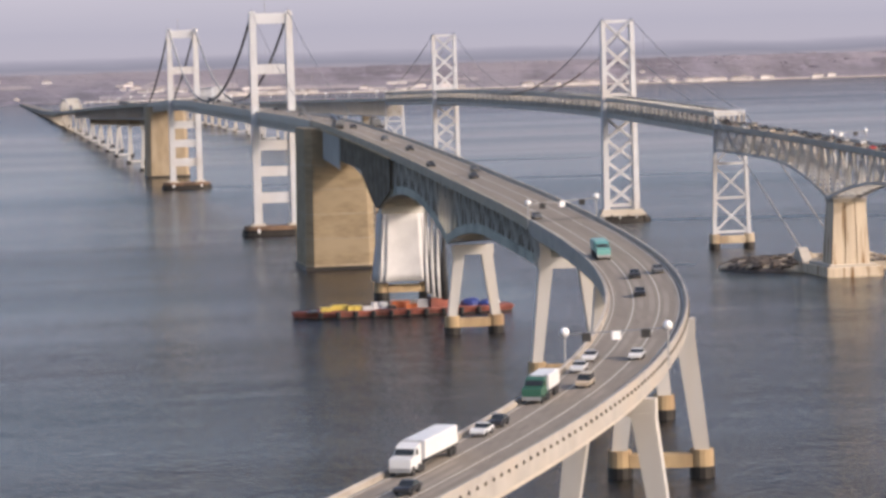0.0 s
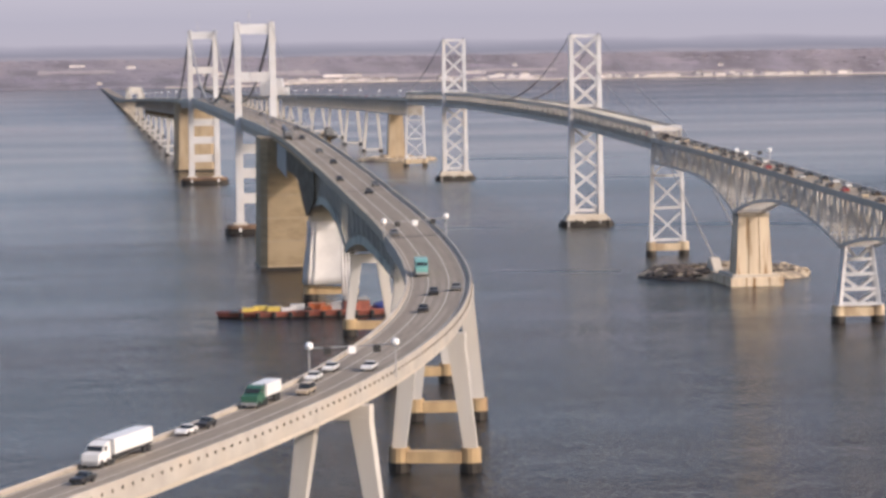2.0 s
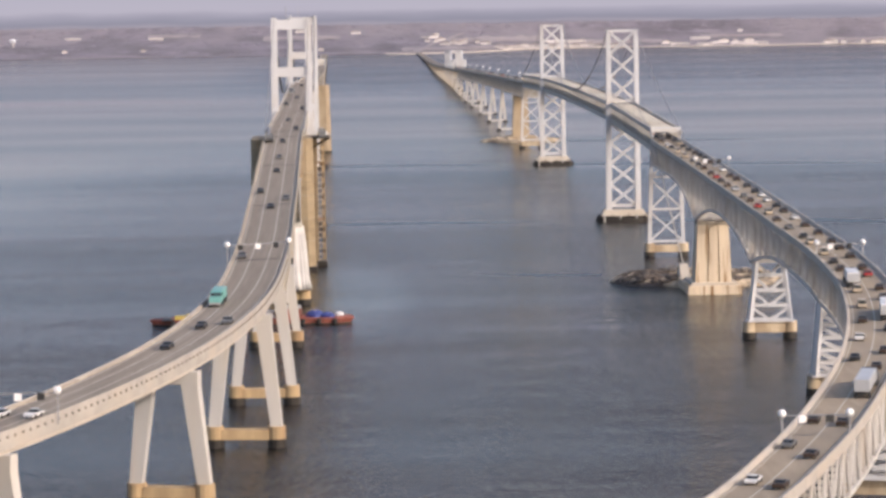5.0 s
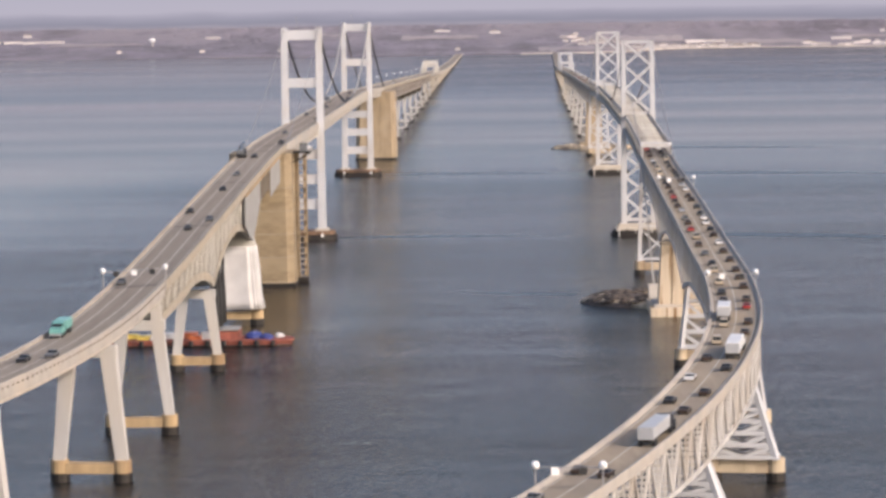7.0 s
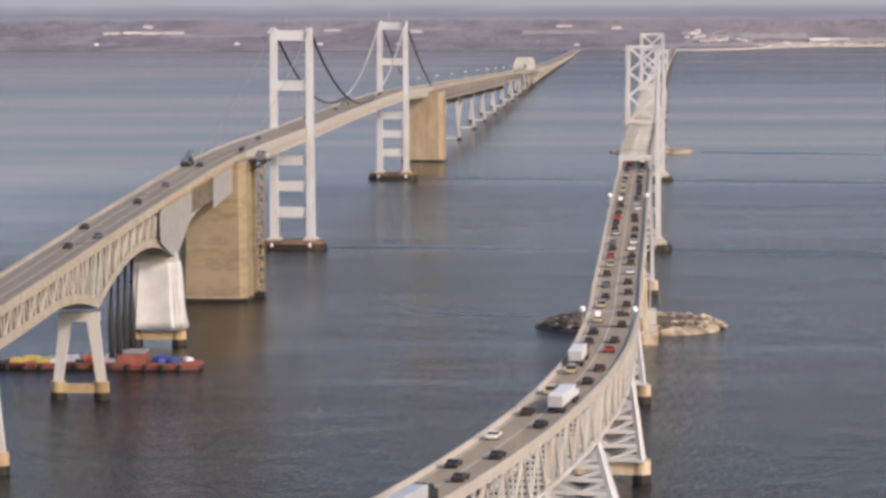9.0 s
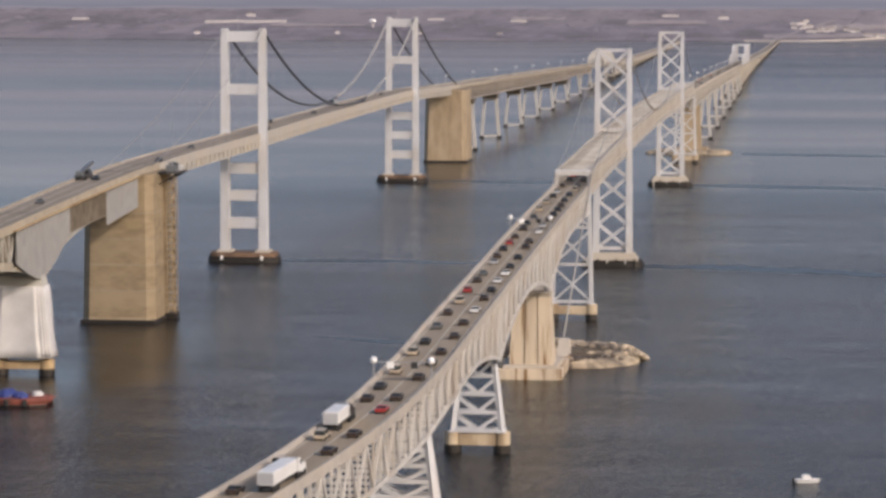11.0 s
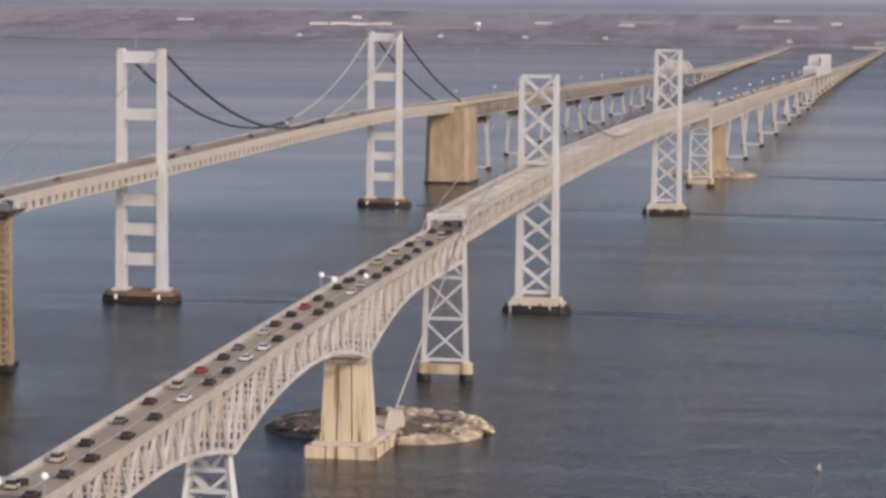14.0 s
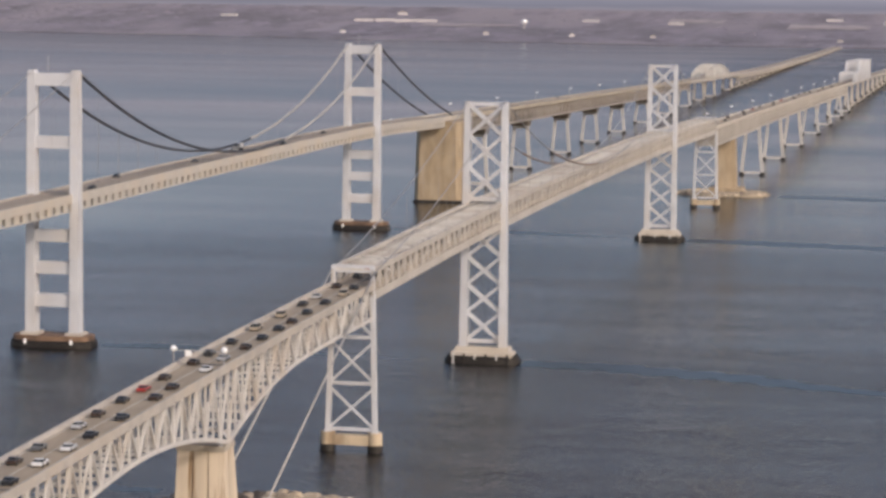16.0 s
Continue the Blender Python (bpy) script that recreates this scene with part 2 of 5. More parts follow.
GLASS = material("dark_vehicle_glass", (0.03, 0.035, 0.04), 0.12, vary=0.1)
GLOBE = material("white_signal_housing", (0.85, 0.85, 0.84), 0.4, vary=0.03)
POLE = material("galvanised_pole", (0.36, 0.36, 0.36), 0.5, metal=0.3, vary=0.1)
# Winter browns paled and blued: distance haze is put into these two base colours.
WOODS = material("hazed_winter_woodland", (0.2, 0.183, 0.215), 1.0, vary=0.25, scale=0.05, stain=(0.27, 0.245, 0.275), stain_scale=0.012, streak=(0.15, 1.1, 1))
CROWNS = material("hazed_winter_crowns", (0.178, 0.164, 0.192), 1.0, vary=0.28, scale=0.02, stain=(0.235, 0.215, 0.242), stain_scale=0.007, stain_width=0.12, streak=(0.3, 0.8, 1), island=0.10)
EARTH = material("dark_brown_earth", (0.115, 0.085, 0.055), 0.95, vary=0.4, scale=0.5, stain=(0.19, 0.15, 0.10), stain_scale=0.25, bump=0.6, bump_scale=1.5)
SAND = material("pale_shore", (0.50, 0.44, 0.38), 0.95, vary=0.15, scale=0.02)
HOUSE = material("pale_building_wall", (0.57, 0.54, 0.53), 0.8, vary=0.08, scale=0.2, each=0.25)
ROOF = material("grey_roof", (0.30, 0.27, 0.26), 0.9, vary=0.1, scale=0.2, each=0.25)
PAINTS = {n: material("paint_" + n, c, 0.35, vary=0.04) for n, c in {
    "white": (0.68, 0.68, 0.67), "silver": (0.42, 0.43, 0.44), "black": (0.03, 0.03, 0.033), "grey": (0.13, 0.135, 0.14),
    "red": (0.36, 0.04, 0.035), "brown": (0.055, 0.035, 0.025), "green": (0.03, 0.11, 0.07), "teal": (0.14, 0.36, 0.33), "beige": (0.46, 0.38, 0.28), "blue": (0.04, 0.06, 0.22),
    "yellow": (0.65, 0.50, 0.10), "orange": (0.55, 0.15, 0.05)}.items()}

# ---------------------------------------------------------------- building blocks
PLACE = {}
G = 0.77  # metres to one unit of the plan below


def thing(name, at=(0, 0, 0), turn=0.0, label="", category="", group="", kind=""):
    e = new(name)
    e.empty_display_size = 1.0
    e.matrix_basis = pose(*[c * G for c in at], 0, 0, turn)
    PLACE[e] = e.matrix_basis.copy()
    return tagged(e, label, category, group, kind)


def attach(ob, parent, world_matrix=None):
    ob.parent = parent
    if world_matrix is not None:
        ob.matrix_basis = PLACE[parent].inverted() @ world_matrix
        PLACE[ob] = world_matrix
    else:
        PLACE[ob] = PLACE[parent].copy()
    return ob


class Shape:
    """Vertices and faces gathered in world metres, then turned into one mesh."""

    def __init__(self):
        self.v, self.f = [], []

    def ring_prism(self, rings, close=True):
        n, base = len(rings[0]), len(self.v)
        for r in rings:
            self.v += [tuple(p) for p in r]
        for k in range(len(rings) - 1):
            for i in range(n if close else n - 1):
                j = (i + 1) % n
                a = base + k * n
                self.f.append((a + i, a + j, a + n + j, a + n + i))
        if close:
            self.f.append(tuple(base + i for i in reversed(range(n))))
            self.f.append(tuple(base + (len(rings) - 1) * n + i for i in range(n)))
        return self

    def box(self, lo, hi):
        (x0, y0, z0), (x1, y1, z1) = lo, hi
        return self.ring_prism([[(x0, y0, z), (x1, y0, z), (x1, y1, z), (x0, y1, z)] for z in (z0, z1)])

    def taper(self, c0, s0, c1, s1):
        """A frustum from a rectangle round c0 of half sizes s0 to one round c1."""
        return self.ring_prism([[(c[0] + a * s[0], c[1] + b * s[1], c[2]) for a, b in ((-1, -1), (1, -1), (1, 1), (-1, 1))]
                                for c, s in ((c0, s0), (c1, s1))])

    def tube(self, pts, r, n=6):
        rings = []
        for i, p in enumerate(pts):
            p = Vector(p)
            d = (Vector(pts[min(i + 1, len(pts) - 1)]) - Vector(pts[max(i - 1, 0)])).normalized()
            u = d.cross(Vector((0, 0, 1)))
            u = u.normalized() if u.length > 1e-3 else Vector((1, 0, 0))
            w = u.cross(d)
            rr = r[i] if isinstance(r, (list, tuple)) else r
            rings.append([p + u * rr * math.cos(a) + w * rr * math.sin(a) for a in [2 * math.pi * k / n for k in range(n)]])
        return self.ring_prism(rings)

    def cylinder(self, at, r0, r1, z0, z1, n=12, squash=(1, 1)):
        return self.ring_prism([[(at[0] + r * squash[0] * math.cos(2 * math.pi * k / n), at[1] + r * squash[1] * math.sin(2 * math.pi * k / n), z)
                                 for k in range(n)] for r, z in ((r0, z0), (r1, z1))])

    def mesh(self, name, mat, smooth=False, k=1):
        me = bpy.data.meshes.new(name)
        me.from_pydata([(x * G * k, y * G * k, z * G * k) for x, y, z in self.v] if k == 1 else self.v, [], self.f)
        me.materials.append(mat)
        if smooth:
            me.polygons.foreach_set("use_smooth", [True] * len(me.polygons))
        me.update()
        return me


def part(name, shape, mat, parent, label="", smooth=False, kind=""):
    """One mesh object, given in world metres, under a thing or under a part."""
    ob = new(name, shape.mesh(name, mat, smooth))
    attach(ob, parent, Matrix.Identity(4))
    return tagged(ob, label, kind=kind)


BEAM = {}


def beam(name, a, b, w, h, mat, parent, label="", up=(0, 0, 1)):
    """A straight member from a to b, w wide and h high, sharing one mesh of its material."""
    if mat not in BEAM:
        s = Shape().box((-0.5, -0.5, -0.5), (0.5, 0.5, 0.5))
        BEAM[mat] = s.mesh("member", mat, k=0)
    a, b, w, h = Vector(a) * G, Vector(b) * G, w * G, h * G
    d = b - a
    x = d.normalized()
    y = Vector(up).cross(x)
    if y.length < 1e-3:
        y = Vector((0, 1, 0)).cross(x) if abs(x.y) < 0.9 else Vector((1, 0, 0)).cross(x)
    y.normalize()
    z = x.cross(y)
    m = Matrix((x * d.length, y * w, z * h)).transposed().to_4x4()
    m.translation = (a + b) / 2
    ob = new(name, BEAM[mat])
    attach(ob, parent, m)
    return tagged(ob, label)


def spline(pts):
    """A smooth line through the given points, at even steps of x."""
    P = np.array(pts, float)
    P = P[np.argsort(P[:, 0])]
    x = P[:, 0]
    tang = np.gradient(P[:, 1:], x, axis=0)

    def at(q):
        q = float(np.clip(q, x[0], x[-1]))
        i = int(np.clip(np.searchsorted(x, q) - 1, 0, len(x) - 2))
        h = x[i + 1] - x[i]
        u = (q - x[i]) / h
        h00, h10, h01, h11 = 2 * u**3 - 3 * u**2 + 1, u**3 - 2 * u**2 + u, -2 * u**3 + 3 * u**2, u**3 - u**2
        yz = h00 * P[i, 1:] + h10 * h * tang[i] + h01 * P[i + 1, 1:] + h11 * h * tang[i + 1]
        return Vector((q, float(yz[0]), float(yz[1])))
    return at


# Centre lines of the two roadways, west to east, on the road surface
NORTH = spline([(-1040, 432, 12.6), (-980, 366, 14.6), (-920, 308, 16.6), (-860, 258, 18.6), (-800, 217, 20.6), (-760, 194, 22.0), (-730, 178.5, 22.9), (-700, 164.9, 23.8),
                (-640, 144.3, 26.0), (-580, 132.3, 28.2), (-540, 128.6, 29.8), (-496, 127.1, 31.9), (-389, 127.1, 36.6), (-285, 127.9, 40.7), (-171, 129.0, 44.2),
                (21.7, 129.9, 45.4), (236, 131.4, 46.1), (450.7, 132.7, 45.8), (631, 133.4, 42.4), (885, 134.6, 38.6), (1180, 136, 34), (1800, 140, 24), (2600, 146, 12), (3300, 150, 7), (4440, 158, 3)])
SOUTH = spline([(-1000, 236, 11.4), (-950, 188, 12.8), (-900, 148, 14.2), (-850, 114, 15.8), (-800, 84.5, 17.5), (-750, 58.3, 19.3), (-708, 41.9, 20.9), (-663, 27.5, 22.8),
                (-625, 17.5, 24.4), (-585, 9.5, 26.1), (-540, 3.6, 28.1), (-495, 1.2, 29.9), (-430, 0.8, 31.9), (-389, 0.7, 33.1), (-272, 0.6, 36.5), (-143.5, 0.2, 39.4),
                (22.8, -0.9, 42.6), (230, -1.6, 43.6), (441, -2.3, 42.9), (628, -2.2, 40.6), (890, -2.2, 37.4), (1200, -3, 33.5), (1700, -4, 26.5), (2100, -5, 21), (2600, -7, 14), (3300, -14, 8), (4450, -24, 3)])


def across(line, x):
    """The unit vector to the north side, level and square to the line at x."""
    d = line(x + 1.0) - line(x - 1.0)
    return Vector((-d.y, d.x, 0)).normalized()


def banked(line, x, side):
    """Lift of the banked curves: the inner, northern edge lies lower than the outer one."""
    start, run, slope, rest = (-180, 330, 0.060, -5.5) if line is NORTH else (-480, 110, 0.045, 4.5)
    u = min(1.0, max(0.0, (start - x) / run))
    return -slope * u * u * (3 - 2 * u) * (side - rest)


def offset(line, x, side, up=0.0):
    return line(x) + across(line, x) * side + Vector((0, 0, up + banked(line, x, side)))


def stations(x0, x1, step):
    n = max(1, round((x1 - x0) / step))
    return [x0 + (x1 - x0) * i / n for i in range(n + 1)]


def sweep(line, x0, x1, section, step=6.0):
    """A profile of (side, up) points carried along the line."""
    s = Shape()
    s.ring_prism([[offset(line, x, a, b) for a, b in section] for x in stations(x0, x1, step)])
    return s


def road_section(line, x0, x1, half, deck, road_mat, lanes, label, fascia=CONCRETE, fascia_depth=1.6, parapet=0.6):
    """A stretch of roadway: slab, wearing course, two parapets and lane lines."""
    step = 6.0 if x0 < 700 else 40.0
    t = thing("roadway", line((x0 + x1) / 2), 0, label, "road deck", "roadway sections")
    part("slab", sweep(line, x0, x1, [(-half, -0.5), (half, -0.5), (half, -0.06), (-half, -0.06)], step), deck, t)
    course = part("wearing_course", sweep(line, x0, x1, [(-half + 0.5, -0.06), (half - 0.5, -0.06), (half - 0.5, 0), (-half + 0.5, 0)], step), road_mat, t)
    for s in (-1, 1):
        part("parapet", sweep(line, x0, x1, [(s * half, -fascia_depth), (s * (half + 0.35), -fascia_depth), (s * (half + 0.35), parapet), (s * (half + 0.05), parapet), (s * (half - 0.15), 0.0)][::s], step), fascia, t)
    if x0 > 1500:
        return t
    if lanes == 3 and x0 < 500:
        for s in (-1, 1):
            part("kerb_face", sweep(line, x0, x1, [(s * (half - 0.24), 0.0), (s * (half - 0.12), 0.0), (s * (half - 0.02), parapet - 0.12), (s * (half - 0.1), parapet - 0.12)][::-s], step), GRIME_SHADE, t, "grimy inner face of the parapet")
    for k in range(1, lanes):
        c = -half + 2 * half * k / lanes
        part("lane_line", sweep(line, x0, x1, [(c - 0.11, 0.0), (c + 0.11, 0.0), (c + 0.11, 0.03), (c - 0.11, 0.03)], step), LINE, course)
    for k in range(lanes):
        for s in (-1, 1):
            c = -half + 2 * half * (k + 0.5) / lanes + s * 0.85
            if x0 < 500 and lanes == 3:
                part("wheel_track", sweep(line, x0, x1, [(c - 0.4, 0.0), (c + 0.4, 0.0), (c + 0.4, 0.012), (c - 0.4, 0.012)], step), TRACK, course, "darker worn wheel track")
    for s in (-1, 1):
        c = s * (half - 0.9)
        part("edge_line", sweep(line, x0, x1, [(c - 0.1, 0.0), (c + 0.1, 0.0), (c + 0.1, 0.03), (c - 0.1, 0.03)], step), LINE, course)
    return t

# ---------------------------------------------------------------- water and far shore
w = Shape()
w.v = [(-2600, -5500, 0), (5400, -5500, 0), (5400, 6200, 0), (-2600, 6200, 0)]
w.f = [(0, 1, 2, 3)]
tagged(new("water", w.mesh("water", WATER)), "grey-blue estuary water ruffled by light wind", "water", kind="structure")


def shore_x(y):
    return 4430 + 440 / (1 + math.exp((y + 190) / 40)) + 30 * math.sin(y * 0.004 + 1) + 14 * math.sin(y * 0.011) + min(160 if y > 0 else 70, 0.00012 * (y - 350) ** 2)


def land_depth(y):
    """How far the land runs inland before its skyline."""
    return max(150.0, 5345 - 0.17 * max(0.0, -y) - shore_x(y))


def land_height(u, y):
    """Rise of the low wooded land inland of the shore, u from 0 at the beach to 1 at its skyline."""
    n = noise.noise(Vector((u * 9, y * 0.006, 0))) + 0.5 * noise.noise(Vector((u * 14, y * 0.02, 3)))
    return 1.2 + 52 * u ** 1.5 * (1 + 0.03 * n) + 0.5 * n * (u > 0.02)


ys = [-5400 + 30 * i for i in range(int(11400 / 30) + 1)]
us = [0, 0.012, 0.03] + [0.03 + 0.97 * (i / 26) for i in range(1, 27)]
s = Shape()
for u in us:
    for y in ys:
        z = -0.5 if u == 0 else land_height(u, y)
        s.v.append((shore_x(y) + land_depth(y) * u, y, z))
n = len(ys)
for i in range(len(us) - 1):
    for j in range(n - 1):
        s.f.append((i * n + j, i * n + j + 1, (i + 1) * n + j + 1, (i + 1) * n + j))
tagged(new("backdrop", s.mesh("far_shore", WOODS, True)), "low wooded far shore in winter browns, paled by painted haze", "land", kind="structure")


# ---------------------------------------------------------------- towers
def tower_pedestal(t, x, y, hx, hy, top, mat_top):
    for name, mat, z0, z1, k in (("fender", FENDER, -2.0, top * 0.6, 1.0), ("cap", mat_top, top * 0.6, top, 0.95)):
        s = Shape()
        pts = []
        for a in range(20):
            th = 2 * math.pi * a / 20
            c, sn = math.cos(th), math.sin(th)
            pts.append((abs(c) ** 0.55 * math.copysign(1, c), abs(sn) ** 0.7 * math.copysign(1, sn)))
        s.ring_prism([[(x + px * hx * k, y + py * hy * k, z) for px, py in pts] for z in (z0, z1)])
        ob = part(name, s, mat, t, "dark timber fender ring" if name == "fender" else "")
        ring = ob if name == "fender" else ring
    s = Shape().ring_prism([[(x + px * hx * 1.02, y + py * hy * 1.02, z) for px, py in pts] for z in (-2.0, 1.3)])
    part("waterline_band", s, WET, ring, "black wet band at the waterline")


def new_tower(x, y):
    """Newer tower: two box legs joined by plain horizontal struts."""
    t = thing("bridge_tower", (x, y, 0), 0, "white steel suspension tower with plain horizontal struts on a brown pier", "bridge tower", "newer bridge towers")
    tower_pedestal(t, x, y, 6.2, 12.8, 3.5, PED_BROWN)
    for s in (-1, 1):
        sh = Shape().taper((x, y + s * 6.9, 3.4), (2.3, 1.5), (x, y + s * 6.7, 82.0), (1.8, 1.2))
        part("leg", sh, WHITE_STEEL, t)
        part("base_plinth", Shape().box((x - 3.3, y + s * 6.9 - 2.6, 3.4), (x + 3.3, y + s * 6.9 + 2.6, 4.3)), CONCRETE, t)
        part("saddle", Shape().taper((x, y + s * 6.7, 82.0), (1.6, 1.1), (x, y + s * 6.7, 82.7), (1.5, 0.95)), WHITE_STEEL, t)
    for z0, z1 in ((78.0, 81.8), (59.4, 63.1), (31.4, 35.1), (21.8, 25.5), (11.9, 15.8)):
        part("strut", Shape().box((x - 1.3, y - 5.6, z0), (x + 1.3, y + 5.6, z1)), WHITE_STEEL, t)
    for s in (-1, 1):
        for dx in (-1, 1):
            part("marker_lamp", Shape().cylinder((x + dx * 5.9, y + s * 7.2), 0.5, 0.42, 1.2, 2.6, 8), GLOBE, t, "white marker lamp")
    beam("mast", (x, y + 2.0, 81.2), (x, y + 2.0, 87.0), 0.2, 0.2, POLE, t)
    return t


def old_tower(x, y):
    """Older tower: two legs laced together with crossed bracing."""
    t = thing("bridge_tower", (x, y, 0), 0, "pale steel suspension tower laced with crossed bracing", "bridge tower", "older bridge towers")
    tower_pedestal(t, x, y, 5.5, 11.0, 2.2, FENDER)
    part("plinth", Shape().taper((x, y, 1.8), (4.1, 9.0), (x, y, 3.3), (4.0, 8.8)), CONCRETE, t)
    part("plinth_step", Shape().taper((x, y, 3.3), (3.1, 8.2), (x, y, 4.7), (2.9, 7.8)), CONCRETE, t)
    for k in range(6):
        for dx in (-1, 1):
            part("fender_post", Shape().cylinder((x + dx * 5.1, y - 8.0 + k * 3.2), 0.35, 0.35, -0.5, 2.9, 6), PIER_WHITE if k % 2 else FENDER, t)
    for s in (-1, 1):
        part("leg", Shape().taper((x, y + s * 5.8, 4.6), (1.9, 1.1), (x, y + s * 5.45, 76.0), (1.4, 0.8)), WHITE_STEEL, t)
    for z in (6.2, 39.2, 47.8, 75.4):
        beam("strut", (x, y - 5.3, z), (x, y + 5.3, z), 1.4, 1.1, WHITE_STEEL, t)
    levels = [6.4, 14.6, 22.8, 31.0, 39.0], [48.0, 57.1, 66.2, 75.2]
    for lev in levels:
        for a, b in zip(lev, lev[1:]):
            for s in (-1, 1):
                for dx in (-0.9, 0.9):
                    beam("brace", (x + dx, y - s * 5.1, a), (x + dx, y + s * 5.1, b), 0.5, 0.9, WHITE_STEEL, t)
    return t


TN = [(21.7, 129.9), (450.7, 132.7)]
TS = [(22.8, -0.9), (441, -2.3)]
for p in TN:
    new_tower(*p)
for p in TS:
    old_tower(*p)


# ---------------------------------------------------------------- cables
def sag_line(a, b, low, n=24):
    """A parabola from a to b whose middle hangs to the height low."""
    out = []
    for i in range(n + 1):
        u = i / n
        p = Vector(a).lerp(Vector(b), u)
        mid = (a[2] + b[2]) / 2
        p.z = a[2] + (b[2] - a[2]) * u - 4 * u * (1 - u) * (mid - low)
        out.append(p)
    return out


def main_cable(line, towers, side, top, ends, low, radius, mat, label, rail, extra=(), pale=PALE_CABLE):
    (x0, y0), (x1, y1) = towers
    t = thing("suspension_cable", (x0, y0 + side, top), 0, label, "cable", "main cables")
    a, b = (x0, y0 + side, top), (x1, y1 + side, top)
    runs = [sag_line(ends[0], a, (ends[0][2] + top) / 2 - 3.0), sag_line(a, b, low, 40), sag_line(b, ends[1], (ends[1][2] + top) / 2 - 3.0)]
    if mat is BROWN_CABLE:
        part("main_span_cable", Shape().tube(runs[1][:10], radius), pale, t, smooth=True)
        part("wrapped_length", Shape().tube(runs[1][9:19], radius * 1.5), mat, t, "brown wrapped length of cable", True)
        part("main_span_cable", Shape().tube(runs[1][18:25], radius), pale, t, smooth=True)
    else:
        part("main_span_cable", Shape().tube(runs[1][:25], radius), mat, t, smooth=True)
    part("main_span_cable", Shape().tube(runs[1][24:], radius), pale, t, "pale length of cable", True)
    part("side_span_cable", Shape().tube(runs[0], 0.15), THIN_CABLE, t, "thin grey length of cable", True)
    if extra:
        part("backstay", Shape().tube(list(extra) + [ends[0]], 0.24), PALE_CABLE, t, "pale backstay down to its anchor block", True)
    part("side_span_cable", Shape().tube(runs[2], radius), mat if mat is CABLE else pale, t, smooth=True)
    for run in runs:
        xs = [p.x for p in run]
        for x in stations(xs[0], xs[-1], 22.0)[1:-1]:
            z = float(np.interp(x, xs, [p.z for p in run]))
            y = float(np.interp(x, xs, [p.y for p in run]))
            base = line(x).z + rail
            if z > base + 0.8:
                beam("hanger", (x, y, base), (x, y, z), 0.06, 0.06, THIN_CABLE, t)
    return t


for s in (-1, 1):
    main_cable(NORTH, TN, s * 6.7, 82.6, ((-156, 129.1 + s * 6.7, 45.2), (631, 133.4 + s * 6.7, 43.2)), 47.6, 0.5, CABLE,
               "dark grey main suspension cable with thin hangers", 0.3)
    main_cable(SOUTH, TS, s * 5.45, 76.4, ((-144.5, s * 5.3, 42.6), (628, -2.2 + s * 5.3, 43.4)), 46.8, 0.2, BROWN_CABLE,
               "grey main suspension cable with thin hangers", 3.6, pale=THIN_CABLE, extra=((-243, 0.3 + s * 5.5, 5.5),))


# ---------------------------------------------------------------- trusses
def truss_span(name, line, x0, x1, half, depth, panel, mat, label, size=1.0, top_drop=0.6, single=False, vert=1.0, group="truss spans"):
    """A pair of side trusses below the roadway, of varying depth, with verticals, diagonals and cross frames."""
    t = thing(name, line((x0 + x1) / 2), 0, label, "truss", group)
    xs = stations(x0, x1, panel)
    joined = Shape()

    def member(nm, a, b, w, h):
        if single:
            a, b = Vector(a), Vector(b)
            d = (b - a).normalized()
            u = d.cross(Vector((0, 1, 0))).normalized() * (h / 2)
            v = Vector((0, w / 2, 0))
            joined.ring_prism([[p + u + v, p + u - v, p - u - v, p - u + v] for p in (a, b)])
        else:
            beam(nm, a, b, w, h, mat, t, up=(1, 0, 0) if nm == "vertical" else (0, 0, 1))
    for s in (-1, 1):
        top = [offset(line, x, s * half, -top_drop) for x in xs]
        bot = [offset(line, x, s * half, -depth(x)) for x in xs]
        for i in range(len(xs) - 1):
            member("top_chord", top[i], top[i + 1], 0.6 * size, 0.75 * size)
            member("bottom_chord", bot[i], bot[i + 1], 0.65 * size, 0.85 * size)
            a, b = (top[i], bot[i + 1]) if i % 2 else (bot[i], top[i + 1])
            member("diagonal", a, b, 0.45 * size, 0.6 * size)
        for i in range(len(xs)):
            member("vertical", top[i], bot[i], 0.4 * size, 0.55 * size * vert)
    for i, x in enumerate(xs):
        member("cross_beam", offset(line, x, -half, -depth(x)), offset(line, x, half, -depth(x)), 0.5 * size, 0.5 * size)
        member("floor_beam", offset(line, x, -half, -top_drop - 0.5), offset(line, x, half, -top_drop - 0.5), 0.5 * size, 0.9 * size)
        if i and not single and line is NORTH:
            member("lateral_brace", offset(line, xs[i - 1], -half, -depth(xs[i - 1])), offset(line, x, half, -depth(x)), 0.35 * size, 0.35 * size)
    if single:
        part("lattice", joined, mat, t)
    return t


def arched(x0, x1, d0, d1, mid):
    """Truss depth between two supports: deep at both, shallow between, curved like an arch."""
    def f(x):
        u = (x - x0) / (x1 - x0)
        end = d0 if u < 0.5 else d1
        return mid + (end - mid) * abs(2 * u - 1) ** 2.0
    return f


